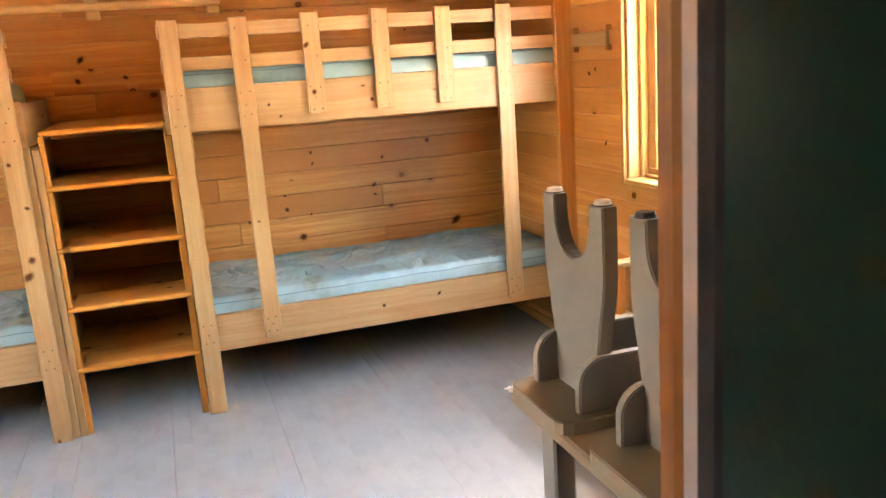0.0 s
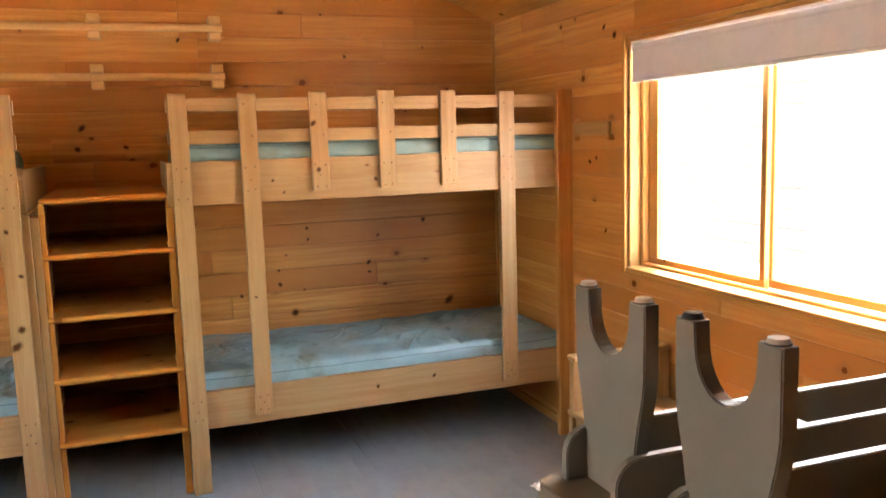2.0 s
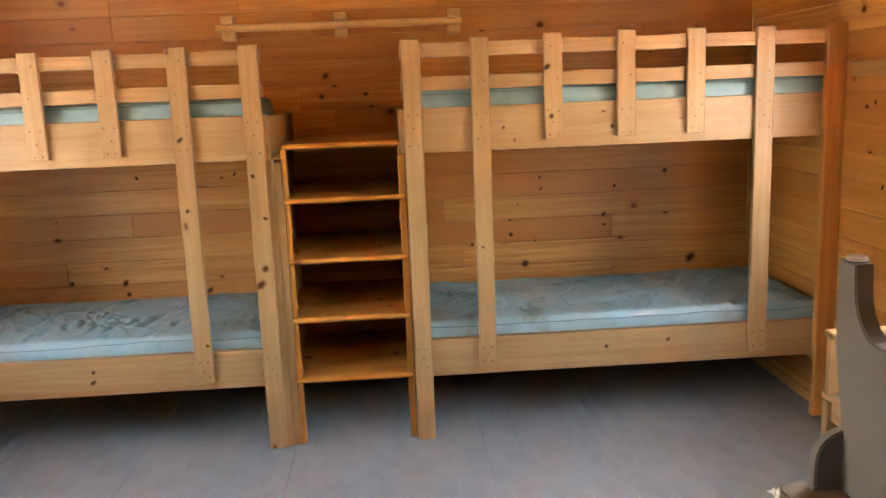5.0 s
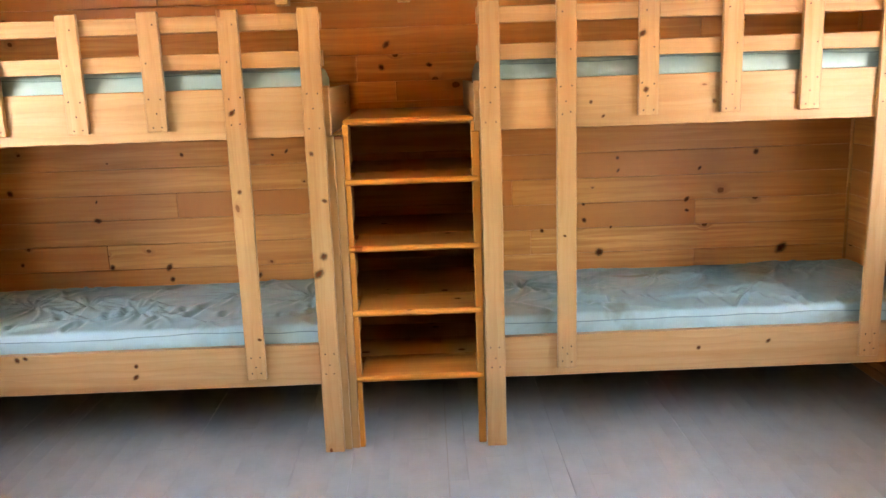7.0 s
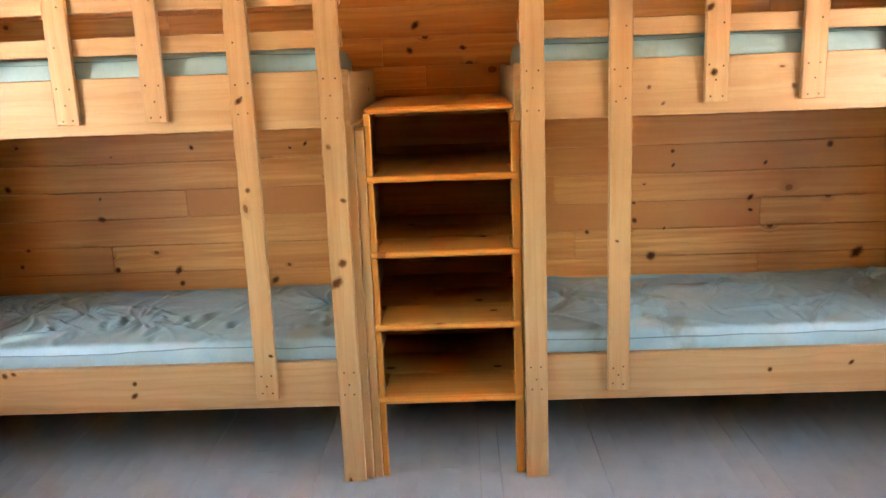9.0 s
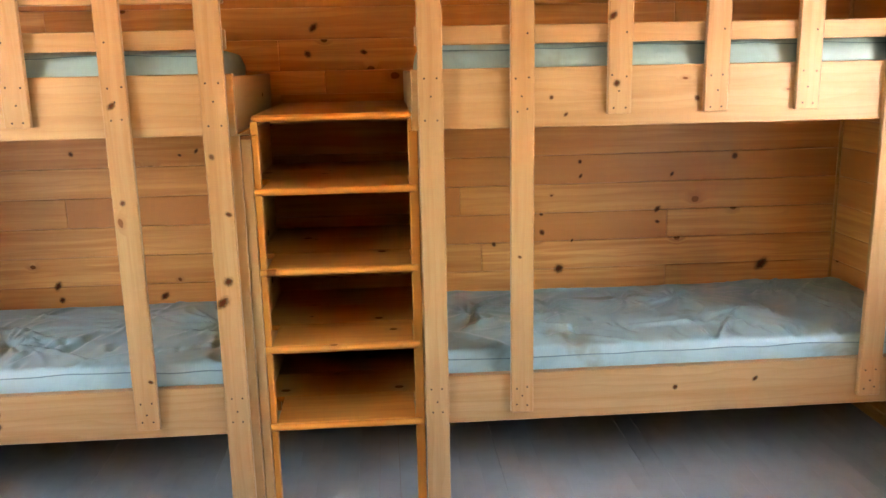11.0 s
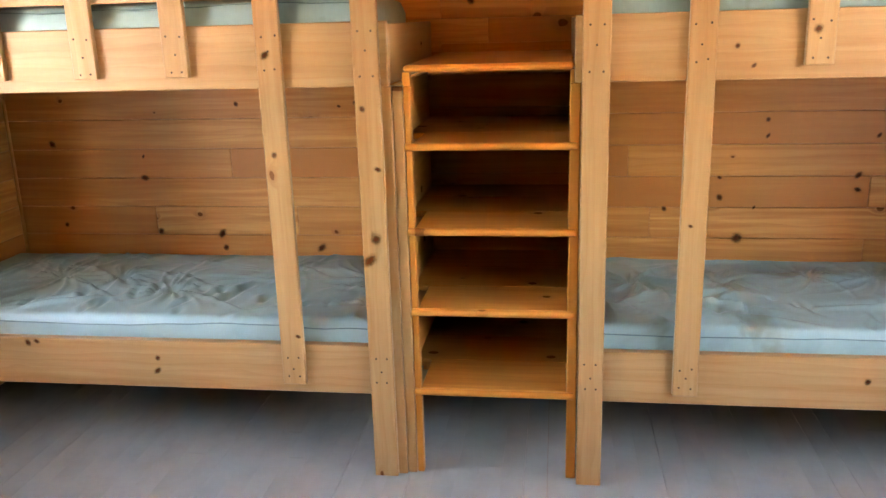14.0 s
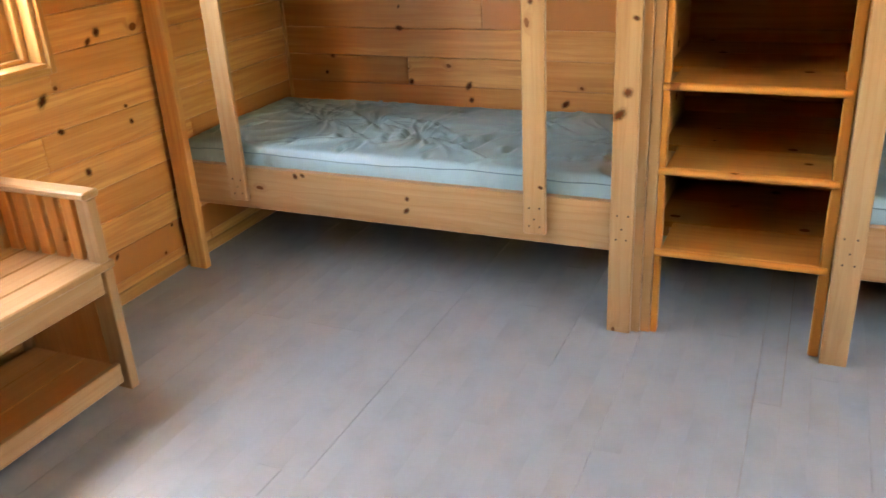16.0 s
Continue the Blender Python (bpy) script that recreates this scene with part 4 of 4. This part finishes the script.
knots(wall_back, (0, -1, 0), ((-0.915, YB, 0.577, 13), (-0.445, YB, 0.579, 13), (-0.323, YB, 1.236, 8), (-0.802, YB, 1.253, 9), (-0.248, YB, 1.253, 12), (-1.716, YB, 0.685, 10), (0.307, YB, 1.784, 13), (0.528, YB, 1.675, 15), (0.278, YB, 1.67, 13), (0.845, YB, 2.265, 14), (2.065, YB, 2.54, 20), (1.568, YB, 2.596, 10), (1.665, YB, 2.422, 9), (1.801, YB, 2.179, 9), (2.301, YB, 2.238, 9), (-0.019, YB, 2.324, 12), (0.723, YB, 2.584, 9)))
knots(wall_right, (-1, 0, 0), ((XR, -0.43, 2.146, 17), (XR, -0.334, 2.195, 10), (XR, -0.191, 1.531, 14), (XR, -0.255, 1.551, 9), (XR, -1.269, 2.293, 14), (XR, -1.532, 2.179, 15), (XR, -0.345, 1.184, 8)))
knots(wall_left, (1, 0, 0), ((XL, -0.243, 1.093, 16), (XL, -0.294, 1.065, 11), (XL, -0.51, 0.772, 16), (XL, -0.428, 0.589, 14), (XL, -0.384, 0.205, 14), (XL, -0.045, 0.217, 8), (XL, -0.559, 0.899, 16), (XL, -0.17, 0.787, 10), (XL, -0.155, 0.72, 10), (XL, -0.432, 0.029, 11)))
knots(beds[False], (0, -1, 0), ((0.048, 0.0, 0.893, 15), (0.022, 0.0, 0.818, 15), (0.065, 0.0, 1.13, 11), (0.023, 0.0, 1.327, 8)))
knots(beds[False], (0, -1, 0), ((-0.801, 0.027, 0.429, 9), (-0.807, 0.027, 0.379, 9), (-1.274, 0.027, 0.483, 11), (-1.31, 0.027, 0.477, 10)))
knots(beds[False], (0, -1, 0), ((-0.284, 0.003, 1.179, 9), (-0.288, 0.003, 1.503, 9), (-0.252, 0.003, 0.536, 9)))
knots(beds[True], (0, -1, 0), ((1.662, 0.027, 0.414, 9), (1.97, 0.027, 0.434, 7)))
knots(beds[True], (0, -1, 0), ((1.182, 0.027, 1.497, 7), (1.233, 0.027, 1.438, 5)))
knots(beds[True], (0, -1, 0), ((1.403, 0.003, 1.541, 11), (1.385, 0.003, 1.764, 10), (1.068, 0.003, 0.943, 7), (1.686, 0.003, 1.485, 8)))
